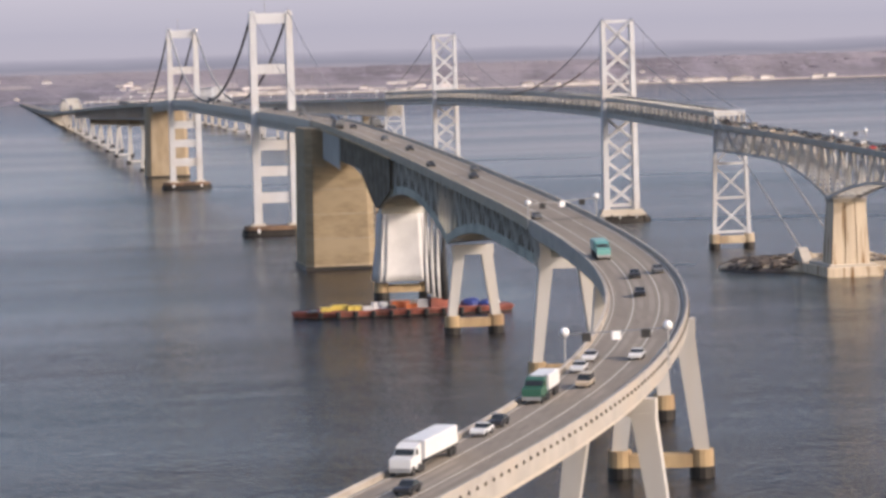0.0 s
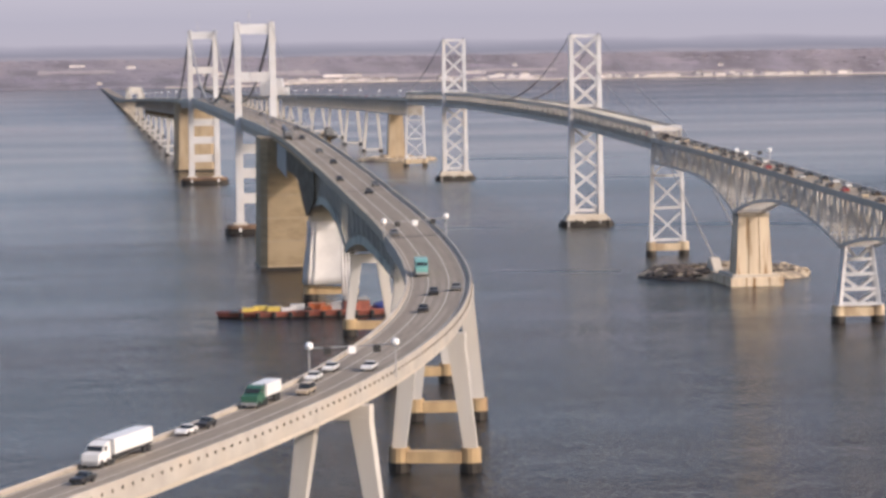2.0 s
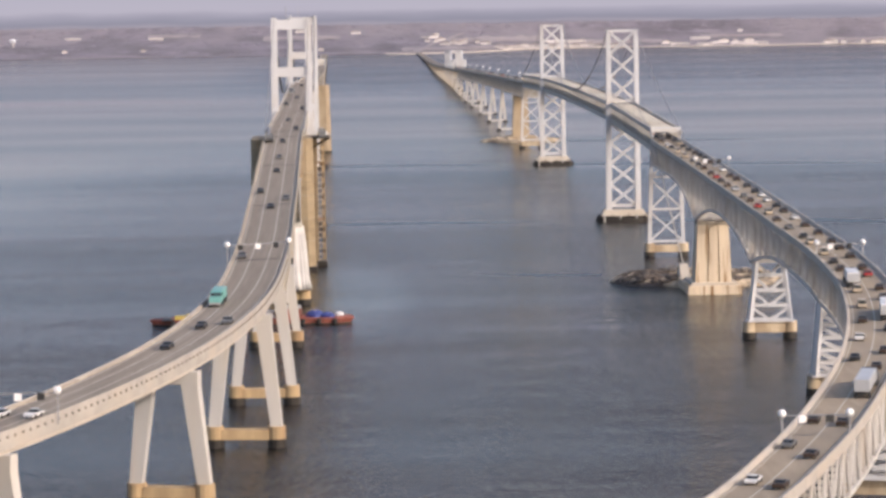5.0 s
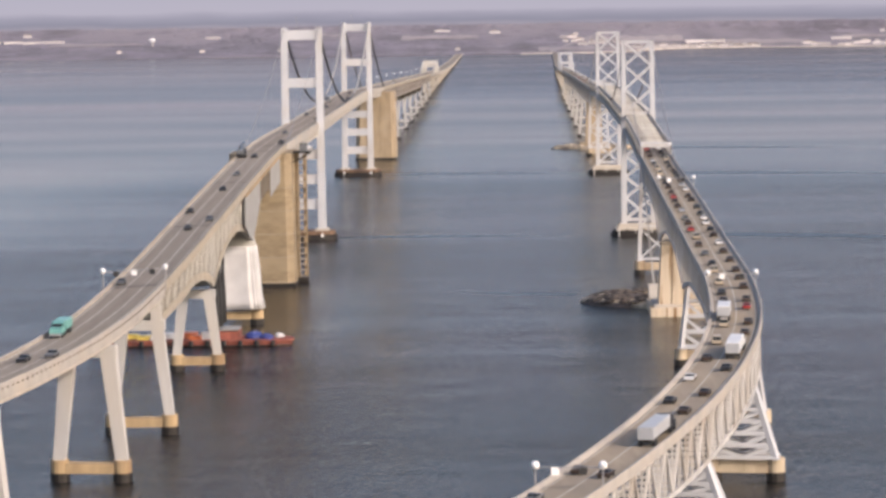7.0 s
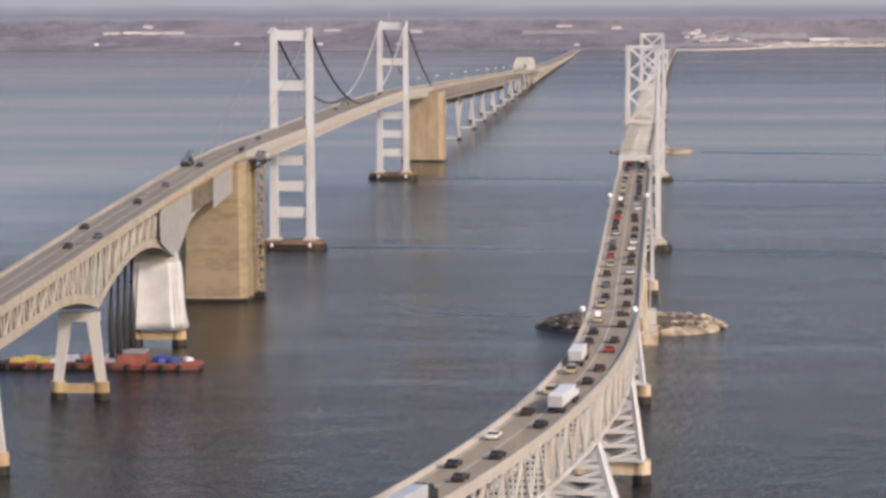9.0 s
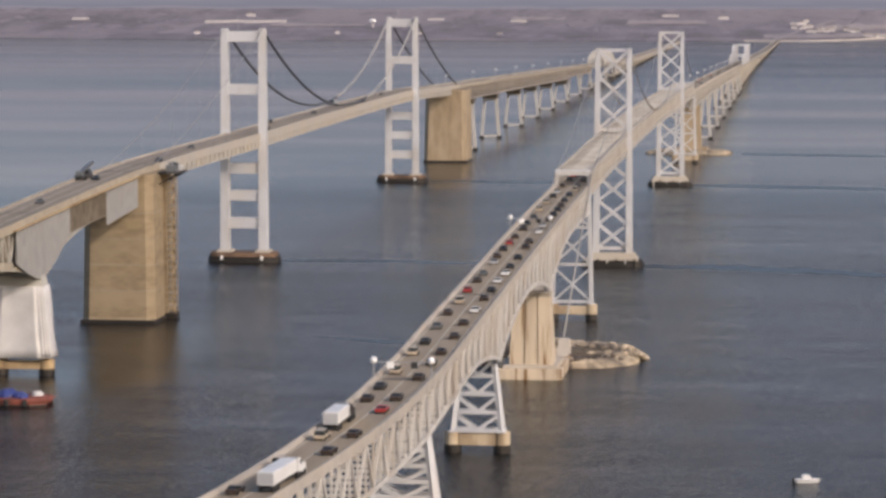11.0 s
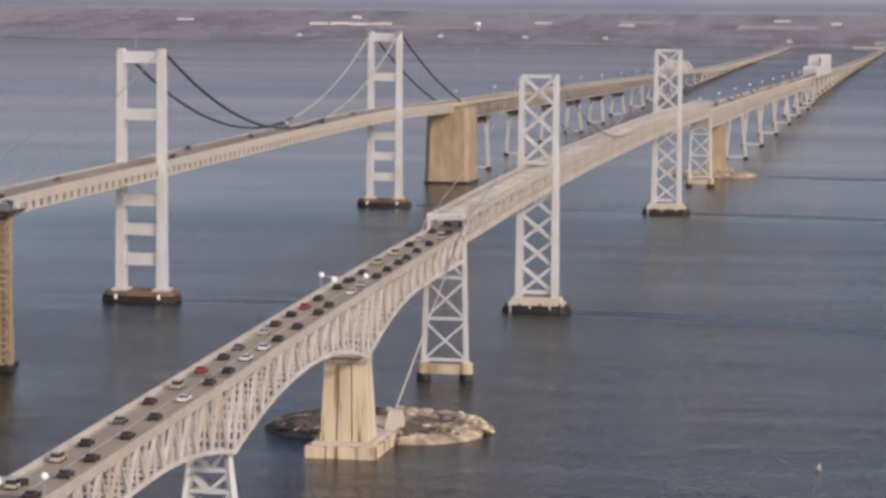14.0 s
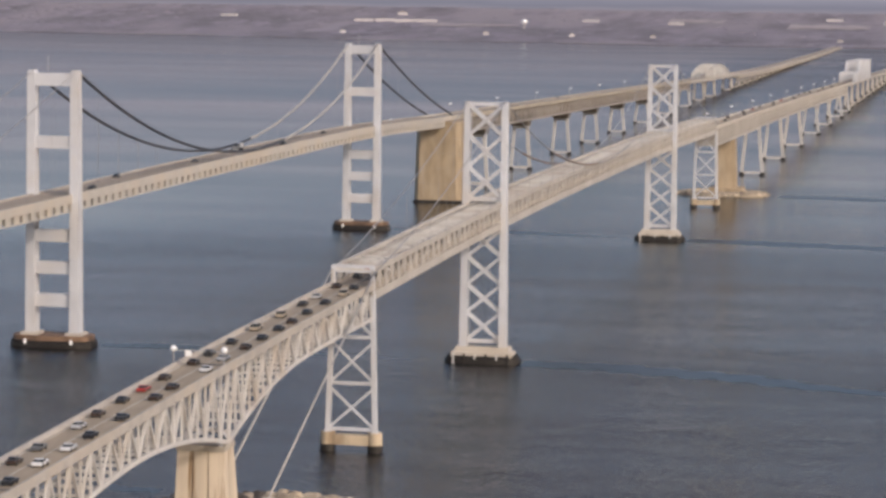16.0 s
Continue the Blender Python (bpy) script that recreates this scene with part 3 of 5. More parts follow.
# newer bridge: deck trusses west of the anchorage, then plate girders round the curve
NX = [-172, -283, -389.5, -496]
truss_span("deck_truss", NORTH, NX[1], NX[0], 4.9, arched(NX[1], NX[0], 16.4, 9.2, 8.4), 5.6, GREY_STEEL, "grey steel arched deck truss under repair", 0.9, vert=1.0)
truss_span("deck_truss", NORTH, NX[2], NX[1], 4.9, arched(NX[2], NX[1], 15.0, 16.4, 8.8), 5.6, GREY_STEEL, "grey steel arched deck truss between two piers", 0.9, vert=1.0)
truss_span("deck_truss", NORTH, NX[3], NX[2], 4.9, arched(NX[3], NX[2], 8.0, 15.0, 8.2), 5.6, GREY_STEEL, "grey steel deck truss deepening towards its pier", 0.9, vert=1.0)


def suspended_new(x0, x1):
    t = thing("stiffening_truss", NORTH((x0 + x1) / 2), 0, "pale steel stiffening truss with a row of verticals under the deck", "truss", "truss spans")
    xs = stations(x0, x1, 7.2)
    for s in (-1, 1):
        top = [offset(NORTH, x, s * 5.8, -1.7) for x in xs]
        bot = [offset(NORTH, x, s * 5.8, -4.6) for x in xs]
        for i in range(len(xs) - 1):
            beam("bottom_chord", bot[i], bot[i + 1], 0.5, 0.4, CREAM, t)
        for a, b in zip(top, bot):
            beam("vertical", a, b, 0.5, 4.3, CREAM, t, up=(1, 0, 0))
    for s in (-1, 1):
        part("web_plate", sweep(NORTH, x0, x1, [(s * 5.25, -2.5), (s * 5.35, -2.5), (s * 5.35, -0.6), (s * 5.25, -0.6)][::s], 7.0), TAN_FASCIA, t)
    for x in xs:
        beam("floor_beam", offset(NORTH, x, -5.2, -3.0), offset(NORTH, x, 5.2, -3.0), 0.5, 2.4, CREAM, t)
    return t


for a, b in ((-144.8, 21.7), (21.7, 450.7), (450.7, 611.2)):
    suspended_new(a, b)
    road_section(NORTH, a, b, 5.9, CONCRETE, ASPHALT_DARK, 3, "dark brown-grey roadway of the newer bridge between pale parapets", CREAM, 2.2, 0.5)
for a, b in ((-172, -144.8), (-283, -172), (-389.5, -283), (-496, -389.5)):
    road_section(NORTH, a, b, 5.75, CONCRETE, ASPHALT, 3, "grey three-lane roadway with tan concrete parapets", TAN_FASCIA)


def girders(line, x0, x1, half, label):
    t = thing("girder_span", line((x0 + x1) / 2), 0, label, "girder", "girder spans")
    for s in (-1, -0.33, 0.33, 1):
        c = s * (half - 0.4)
        part("girder", sweep(line, x0, x1, [(c - 0.25, -3.0), (c + 0.25, -3.0), (c + 0.25, -0.5), (c - 0.25, -0.5)]), CONCRETE, t)
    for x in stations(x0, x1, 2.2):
        # solid dark blocks on the fascia; their colour paints the shade of open slots
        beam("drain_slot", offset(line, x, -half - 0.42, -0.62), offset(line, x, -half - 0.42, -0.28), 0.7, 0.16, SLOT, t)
    return t


NP = [-557, -624, -696, -768, -838, -905, -972]
for a, b in zip(NP + [-981.7], [-496] + NP):
    girders(NORTH, a, b, 5.75, "white plate girders below the curved approach")
    road_section(NORTH, a, b, 5.75, CONCRETE, ASPHALT, 3, "curving grey three-lane roadway with pale concrete parapets", PALE_PARAPET, 2.3)


# ---------------------------------------------------------------- piers of the newer bridge
def footing_pair(t, c, n, spread, r, z1, mat=FOOTING, beam_z=(1.6, 3.6)):
    for s in (-1, 1):
        p = c + n * (s * spread)
        ped = part("pedestal", Shape().cylinder((p.x, p.y), r * 1.05, r, -2.0, z1, 14), mat, t)
        part("waterline_band", Shape().cylinder((p.x, p.y), r * 1.09, r * 1.08, -2.0, 1.7, 14), WET, ped, "black wet band at the waterline")
    a, b = c - n * (spread - r * 0.8), c + n * (spread - r * 0.8)
    beam("tie_beam", (a.x, a.y, sum(beam_z) / 2), (b.x, b.y, sum(beam_z) / 2), r * 1.5, beam_z[1] - beam_z[0], mat, t)


def frame_pier(line, x, top_half, foot_half, cap_drop, label, leg=1.35, foot_top=4.2, cap=True, shift=0.0, leg_to=None):
    """A-shaped concrete bent: two raking legs on tied pedestals, and a cap beam."""
    c, n = line(x), across(line, x)
    d = Vector((n.y, -n.x, 0))
    ztop = c.z - cap_drop
    t = thing("bridge_pier", (c.x, c.y, 0), 0, label, "pier", "approach piers")
    g = Vector((c.x, c.y, 0)) + n * shift
    footing_pair(t, g, n, foot_half, 1.75, foot_top)
    for s in (-1, 1):
        a, b = g + n * (s * foot_half), g + n * (s * top_half)
        sh = Shape()
        sh.ring_prism([[Vector((p.x, p.y, z)) + n * (u * w) + d * (v * w * 0.8) for u, v in ((-1, -1), (1, -1), (1, 1), (-1, 1))]
                       for p, z, w in ((a, foot_top - 0.1, leg * 0.82), (b, ztop - 0.6, leg * 1.05))])
        part("leg", sh, PIER_WHITE, t)
        if leg_to:
            e = Vector((c.x, c.y, 0)) + n * (s * top_half)
            part("upper_leg", Shape().taper((b.x, b.y, ztop - 0.7), (leg * 0.9, leg * 0.9), (e.x, e.y, c.z - leg_to), (leg * 0.8, leg * 0.75)), PIER_WHITE, t)
    if cap:
        a, b = g - n * (top_half + 1.6), g + n * (top_half + 1.6)
        beam("cap_beam", (a.x, a.y, ztop), (b.x, b.y, ztop), 2.2, 2.2, PIER_WHITE, t)
    return t


frame_pier(NORTH, -389.5, 3.2, 5.1, 17.2, "white concrete bent with raking legs on tied brown pedestals", 1.25, shift=-0.6)
frame_pier(NORTH, -496, 3.8, 6.0, 8.6, "tall white concrete bent with raking legs on brown pedestals", 1.25, shift=-0.6, leg_to=1.7)
for x in NP:
    frame_pier(NORTH, x, 3.9, 6.1, 4.0, "tall white concrete bent carrying the curved approach", 1.4, shift=-1.6)

# wrapped pier
t = thing("bridge_pier", (-283, 127.2, 0), 0, "bridge pier wrapped in hanging white tarpaulin during repairs", "pier", "approach piers")
footing_pair(t, Vector((-283, 127.2, 0)), Vector((0, 1, 0)), 6.0, 1.9, 4.0)
part("cap_beam", Shape().taper((-283, 127.2, 22.0), (2.6, 6.0), (-283, 127.2, 25.2), (2.2, 5.4)), GREY_STEEL, t)
s = Shape()
rings = []
for k in range(9):
    z = 4.6 + 18.0 * k / 8
    w_ = 7.5 - 1.5 * (k / 8) ** 0.7
    ring = []
    for i in range(96):
        th = 2 * math.pi * i / 96
        c, sn = math.cos(th), math.sin(th)
        fold = 1 + (0.055 + 0.05 * (1 - k / 8)) * math.sin(i * 1.3 + 0.9 * math.sin(i * 0.37)) + 0.02 * math.sin(i * 0.9 + k)
        ring.append((-283 + math.copysign(abs(c) ** 0.22, c) * 3.6 * fold, 127.2 + math.copysign(abs(sn) ** 0.22, sn) * w_ * fold, z))
    rings.append(ring)
s.ring_prism(rings)
part("tarpaulin", s, TARP, t, "white tarpaulin hanging in folds", True)

# anchorage blocks
def anchorage(x0, x1, y0, y1, top, label, stairs, mat=TAN):
    t = thing("anchorage", ((x0 + x1) / 2, (y0 + y1) / 2, 0), 0, label, "anchorage", "cable anchorages")
    cx, cy, hx, hy = (x0 + x1) / 2, (y0 + y1) / 2, (x1 - x0) / 2, (y1 - y0) / 2
    s = Shape()
    ch = 2.2
    rings = []
    for k, z in ((1.03, -2), (1.02, 6), (0.97, top - 6), (0.97, top)):
        rings.append([(cx + px * k, cy + py * k, z) for px, py in ((-hx, -hy + ch), (-hx + ch, -hy), (hx - ch, -hy), (hx, -hy + ch), (hx, hy - ch), (hx - ch, hy), (-hx + ch, hy), (-hx, hy - ch))])
    s.ring_prism(rings)
    block = part("block", s, mat, t)
    part("waterline_band", Shape().box((x0 - 0.9, y0 - 0.6, -2), (x1 + 0.9, y1 + 0.6, 1.1)), WET, block, "black wet band at the waterline")
    part("pale_base_course", Shape().ring_prism([[(cx + px * 1.026, cy + py * 1.026, z) for px, py in ((-hx, -hy + ch), (-hx + ch, -hy), (hx - ch, -hy), (hx, -hy + ch), (hx, hy - ch), (hx - ch, hy), (-hx + ch, hy), (-hx, hy - ch))] for z in (1.0, 1.7)]), TAN_GREY, block, "paler worn course above the waterline")
    for z in (9.5, 17.0, 24.5, 32.0):
        k = 1.0235 - 0.05 * max(0.0, z - 6) / (top - 12)
        part("lift_line", Shape().ring_prism([[(cx + px * k, cy + py * k, z + dz) for px, py in ((-hx, -hy + ch), (-hx + ch, -hy), (hx - ch, -hy), (hx, -hy + ch), (hx, hy - ch), (hx - ch, hy), (-hx + ch, hy), (-hx, hy - ch))] for dz in (0, 0.14)]), GRIME_SHADE, block, "grimy joint between two lifts of concrete")
    if stairs:
        sx0, sy = cx + 1.0, y0 - 1.9
        tower = part("stair_frame", Shape().box((sx0 - 1.4, sy + 0.9, 1.0), (sx0 + 1.9, sy + 2.4, top + 0.4)), TAN, t, "weathered back wall of the stair tower")
        for k in range(22):
            z = 2 + k * (top - 3) / 22
            part("stair_landing", Shape().box((sx0 - 1.5, sy - 1.3, z), (sx0 + 1.2, sy + 1.2, z + 0.25)), GRIME_SHADE, tower, "grimy stair landing")
            a, b = ((sx0 - 1.2, sx0 + 0.9), (sx0 + 0.9, sx0 - 1.2))[k % 2]
            beam("stair_flight", (a, sy - 0.9, z + 0.25), (b, sy - 0.9, z + (top - 3) / 22), 0.7, 0.2, FOOTING, tower, "rusty stair flight")
        for dx in (-1.7, 1.4):
            for dy in (-1.5, 1.3):
                beam("stair_post", (sx0 + dx, sy + dy, 0.5), (sx0 + dx, sy + dy, top), 0.25, 0.25, TAN, t)
        part("stair_footing", Shape().box((sx0 - 2.4, sy - 1.9, -2), (sx0 + 2.0, sy + 2.4, 1.6)), WET, t, "black wet stair footing")
    return t


anchorage(-171, -141, 119.3, 140.2, 43.2, "tall tan concrete cable anchorage rising from the water", True)
anchorage(616, 646, 119.6, 143.0, 40.4, "tall tan concrete cable anchorage at the far side span", False, TAN_GREY)

# ---------------------------------------------------------------- older bridge
SX = [-143.5, -268, -389, -499, -563, -634, -707, -777, -850]


def suspended_old(x0, x1):
    """Through stiffening trusses standing above and below the roadway, braced overhead."""
    t = thing("stiffening_truss", SOUTH((x0 + x1) / 2), 0, "pale steel stiffening truss braced over the roadway", "truss", "truss spans")
    xs = stations(x0, x1, 7.0)
    for s in (-1, 1):
        top = [offset(SOUTH, x, s * 4.8, 3.6) for x in xs]
        bot = [offset(SOUTH, x, s * 4.8, -2.4) for x in xs]
        for i in range(len(xs) - 1):
            beam("top_chord", top[i], top[i + 1], 0.6, 1.5, PALE_TAN, t)
            beam("bottom_chord", bot[i], bot[i + 1], 0.6, 2.0, PALE_TAN, t)
            beam("diagonal", top[i] if i % 2 else bot[i], bot[i + 1] if i % 2 else top[i + 1], 0.25, 0.3, PALE_TAN, t)
        for a, b in zip(top, bot):
            beam("vertical", a, b, 0.5, 1.5, PALE_TAN, t, up=(1, 0, 0))
    for i, x in enumerate(xs):
        beam("top_strut", offset(SOUTH, x, -4.8, 3.6), offset(SOUTH, x, 4.8, 3.6), 0.42, 0.4, OLD_STEEL, t)
        beam("floor_beam", offset(SOUTH, x, -4.8, -1.6), offset(SOUTH, x, 4.8, -1.6), 0.5, 1.6, OLD_STEEL, t)
        if i:
            for s in (-1, 1):
                beam("top_lateral", offset(SOUTH, xs[i - 1], -s * 4.8, 3.6), offset(SOUTH, x, s * 4.8, 3.6), 0.26, 0.25, OLD_STEEL, t)
    return t


for a, b in ((-143.5, 22.8), (22.8, 441), (441, 628)):
    suspended_old(a, b)
    # road and parapet colours are darkened to paint the shade between the trusses
    road_section(SOUTH, a, b, 4.45, CONCRETE, ASPHALT_DARK, 2, "two-lane roadway coloured dark for the shade inside the stiffening trusses", GRIME_SHADE, 0.9, 0.5)
DEPTH_S = [arched(SX[1], SX[0], 15.0, 7.9, 7.3), arched(SX[2], SX[1], 13.6, 15.0, 7.5), arched(SX[3], SX[2], 8.8, 13.6, 7.6)] + [lambda x: 9.0] * 5
for k in range(8):
    truss_span("deck_truss", SOUTH, SX[k + 1], SX[k], 4.55, DEPTH_S[k], 5.2 if k < 3 else 4.6, TRUSS_WHITE,
               "pale steel arched deck truss of the older bridge" if k < 3 else "pale steel deck truss on the older curved approach", 1.0 if k < 3 else 0.85, vert=0.9)
    road_section(SOUTH, SX[k + 1], SX[k], 4.8, CONCRETE, ASPHALT_S, 2, "tan two-lane roadway with low pale parapets", PALE_PARAPET, 1.0, 0.75)

# portal at the start of the suspended spans
for x, line in ((-143.5, SOUTH), (628, SOUTH)):
    c, n = line(x), across(line, x)
    t = thing("portal_frame", (x, c.y, c.z), 0, "pale steel portal frame over the roadway", "portal")
    for s in (-1, 1):
        beam("post", offset(line, x, s * 4.7, -2.4), offset(line, x, s * 4.7, 4.6), 0.9, 0.9, WHITE_STEEL, t)
    beam("lintel", offset(line, x, -5.0, 4.4), offset(line, x, 5.0, 4.4), 0.8, 0.7, WHITE_STEEL, t)
    beam("lower_lintel", offset(line, x, -5.0, 3.2), offset(line, x, 5.0, 3.2), 0.5, 0.4, WHITE_STEEL, t)
    for i in range(6):
        y0, y1 = -4.7 + i * 1.56, -3.14 + i * 1.56
        beam("lacing", offset(line, x, y0, 3.2 if i % 2 else 4.4), offset(line, x, y1, 4.4 if i % 2 else 3.2), 0.3, 0.3, WHITE_STEEL, t)


def lattice_bent(line, x, top_half, foot_half, drop, label, panels, foot_top=4.0, leg=0.9, deep=0.0, crossed=False, shift=0.0):
    """Steel bent: two laced legs on a tied pair of pedestals, braced by crosses or by struts and hanging V's."""
    c, n = line(x), across(line, x)
    d = Vector((n.y, -n.x, 0))
    t = thing("bridge_bent", (c.x, c.y, 0), 0, label, "bent", "older bridge bents")
    low = Vector((c.x, c.y, 0)) + n * shift
    lean = n * -shift
    footing_pair(t, low, n, foot_half, 1.7, foot_top, TAN_FOOT, (1.6, 4.0))
    ztop = c.z - drop
    faces = (-deep, deep) if deep else (0,)

    def leg_at(f, s, u):
        w_ = foot_half + (top_half - foot_half) * u
        return low + lean * u + n * (s * w_) + d * (f * (1 - 0.6 * u)) + Vector((0, 0, foot_top + (ztop - foot_top) * u))
    for f in faces:
        for s in (-1, 1):
            beam("leg", leg_at(f, s, 0), leg_at(f, s, 1), leg, leg, WHITE_STEEL, t)
            part("base_plate", Shape().box(tuple(leg_at(f, s, 0) - Vector((0.8, 0.8, 0.05))), tuple(leg_at(f, s, 0) + Vector((0.8, 0.8, 0.3)))), WHITE_STEEL, t)
        for k in range(panels):
            u0, u1 = k / panels + 0.02, (k + 1) / panels - 0.01
            if crossed:
                beam("brace", leg_at(f, -1, u0), leg_at(f, 1, u1), 0.45, 0.55, WHITE_STEEL, t)
                beam("brace", leg_at(f, 1, u0), leg_at(f, -1, u1), 0.45, 0.55, WHITE_STEEL, t)
            else:
                foot = (leg_at(f, -1, u0) + leg_at(f, 1, u0)) / 2
                for s in (-1, 1):
                    beam("brace", foot, leg_at(f, s, u1), 0.55, 0.6, WHITE_STEEL, t)
            beam("strut", leg_at(f, -1, u0), leg_at(f, 1, u0), 0.7, 0.75, WHITE_STEEL, t)
        beam("strut", leg_at(f, -1, 1), leg_at(f, 1, 1), 0.5, 0.9, WHITE_STEEL, t)
    if deep:
        for s in (-1, 1):
            for k in range(panels + 1):
                u0, u1 = k / panels, min(1.0, (k + 1) / panels)
                beam("side_strut", leg_at(-deep, s, u0), leg_at(deep, s, u0), 0.4, 0.5, WHITE_STEEL, t)
                if k < panels:
                    beam("side_brace", leg_at(-deep if k % 2 else deep, s, u0), leg_at(deep if k % 2 else -deep, s, u1), 0.35, 0.4, WHITE_STEEL, t)
    return t


lattice_bent(SOUTH, -143.5, 4.8, 5.7, 2.0, "slender pale steel bent with crossed panels", 3, 4.6, 1.15, crossed=True)
lattice_bent(SOUTH, -389, 3.4, 5.2, 13.4, "raking pale steel bent with struts and V bracing on tan pedestals", 4, 4.4, 0.95, 1.4)
for k, x in enumerate(SX[3:]):
    lattice_bent(SOUTH, x, 4.2, 6.0, 9.2, "raking pale steel lattice bent carrying the curved approach", 6, 4.4, 1.0, 2.2, shift=(-0.4, -2.2)[min(k, 1)])

# concrete anchor pier on its stepped base
t = thing("anchor_pier", (-268, 0.35, 0), 0, "tall rust-stained concrete pier on a broad stepped base", "pier")
part("base", Shape().ring_prism([[(-276.4, -7.6, z), (-257, -7.6, z), (-247, -7.6, z), (-247, 8.3, z), (-276.4, 8.3, z)] for z in (-2, 2.6)]), RUSTY, t)
part("base_step", Shape().box((-274.6, -6.4, 2.6), (-254, 7.1, 3.3)), CONCRETE, t)
for y, w_ in ((-3.3, 1.75), (0.35, 1.55), (4.0, 1.75)):
    part("shaft", Shape().taper((-267.4, y, 3.2), (5.0, w_), (-268.4, 0.35 + (y - 0.35) * 0.84, 20.6), (3.6, w_ * 0.84)), RUSTY, t)
part("recess_wall", Shape().taper((-267.4, 0.35, 3.2), (4.4, 5.2), (-268.4, 0.35, 20.2), (3.1, 4.4)), RUSTY, t)
for y in (-1.45, 2.15):
    part("open_joint", Shape().taper((-271.9, y, 3.3), (0.12, 0.16), (-271.4, 0.35 + (y - 0.35) * 0.84, 20.3), (0.12, 0.12)), PED_BROWN, t, "dark stained joint between the shafts")
part("cap", Shape().box((-272.4, -4.4, 20.4), (-264.4, 5.1, 21.5)), GRIME_SHADE, t)
for s in (-1, 1):
    pts = [Vector((-268.4 + s * 3.6, y, 21.4 + 2.4 * math.sin(math.pi * (y + 3.9) / 8.4))) for y in [-3.9 + 8.4 * i / 10 for i in range(11)]]
    part("arch_rib", Shape().tube(pts, 0.3), WHITE_STEEL, t)
for y0, y1 in ((-7.0, -4.2), (4.6, 7.4)):
    t = thing("cable_anchor_block", (-244, y0 + 1.8, 0), 0, "pale concrete cable anchor block on the rock island", "anchor block", "cable anchor blocks")
    part("block", Shape().ring_prism([[(-250, y, 2.0), (-239, y, 2.0), (-239, y, 3.4), (-242, y, 6.4), (-244.5, y, 6.2)] for y in (y0, y1)]), CONCRETE, t)

# ---------------------------------------------------------------- far side: eastern approaches
def east_pier(line, x, half, foot, drop, mat, label, haunch=False):
    c = line(x)
    t = thing("bridge_pier", (x, c.y, 0), 0, label, "pier", "eastern approach piers")
    for s in (-1, 1):
        part("leg", Shape().taper((x, c.y + s * foot, 1.5), (0.9, 0.9), (x, c.y + s * half, c.z - drop), (1.0, 0.9)), mat, t)
    part("cap_beam", Shape().box((x - 1.3, c.y - half - 1.1, c.z - drop - 0.6), (x + 1.3, c.y + half + 1.1, c.z - drop + 0.9)), mat, t)
    if haunch:
        part("haunch_frame", Shape().taper((x, c.y, c.z - drop + 0.9), (4.6, half + 1.0), (x, c.y, c.z - 8.4), (8.6, half + 1.6)), NET, t, "dark braced haunch under the truss")
    for s in (-1, 1):
        part("footing", Shape().cylinder((x, c.y + s * foot), 1.7, 1.6, -1.5, 1.6, 8), FENDER, t, "dark wet footing")
    part("tie_beam", Shape().box((x - 0.7, c.y - foot, 0.6), (x + 0.7, c.y + foot, 2.0)), mat, t)
    return t


NE = [652, 740, 885, 1045, 1180, 1325, 1481, 1640, 1800]
for a, b in zip(NE, NE[1:]):
    truss_span("deck_truss", NORTH, a, b, 5.1, (lambda x: 8.8) if b < 1500 else (lambda x: 7.0), 7.0, TRUSS_TAN,
               "distant tan-grey deck truss of the newer bridge", 1.3, single=True)
    road_section(NORTH, a, b, 5.9, CONCRETE, ASPHALT, 3, "distant grey roadway with tan parapets", TAN_FASCIA)
    if b < 1900:
        east_pier(NORTH, b, 3.8, 5.6, 13.5 if b < 1500 else 7.6, PIER_WHITE, "distant white concrete bent with raking legs", b < 1500)
road_section(NORTH, 611.2, 652, 5.9, CONCRETE, ASPHALT, 3, "grey roadway crossing the far anchorage")


def girder_run(line, xs, half, label, depth=2.6):
    for a, b in zip(xs, xs[1:]):
        t = thing("girder_span", line((a + b) / 2), 0, label, "girder", "eastern girder spans")
        part("girder", sweep(line, a, b, [(-half + 0.6, -depth), (half - 0.6, -depth), (half - 0.6, -0.5), (-half + 0.6, -0.5)], 40), CONCRETE, t)
        road_section(line, a, b, half, CONCRETE, ASPHALT, 2, "distant pale roadway near the far shore", PALE_PARAPET, 2.4)
        east_pier(line, b, half - 2, half - 1, depth + 0.9, CONCRETE, "small distant concrete pier")


girder_run(NORTH, [1800, 1934, 2041, 2235, 2330], 6.0, "distant pale girder span of the newer bridge")
girder_run(NORTH, [2330 + 70 * i for i in range(30)] + [4440], 6.0, "long low pale trestle span of the newer bridge", 5.0)

# arched through truss over the second channel
t = thing("through_truss", NORTH(2060), 0, "distant grey arched through truss over a side channel", "truss")
xs = stations(1930, 2170, 20)
for s in (-1, 1):
    lo = [offset(NORTH, x, s * 6.6, 0.3) for x in xs]
    hi = [offset(NORTH, x, s * 6.6, 1.0 + 11.5 * math.sin(math.pi * (i + 1) / (len(xs) + 1)) ** 0.8) for i, x in enumerate(xs)]
    for i in range(len(xs)):
        beam("vertical", lo[i], hi[i], 0.8, 0.9, OLD_STEEL, t)
        if i:
            beam("top_chord", hi[i - 1], hi[i], 1.0, 1.2, OLD_STEEL, t)
            beam("diagonal", lo[i - 1], hi[i], 0.7, 0.8, OLD_STEEL, t)
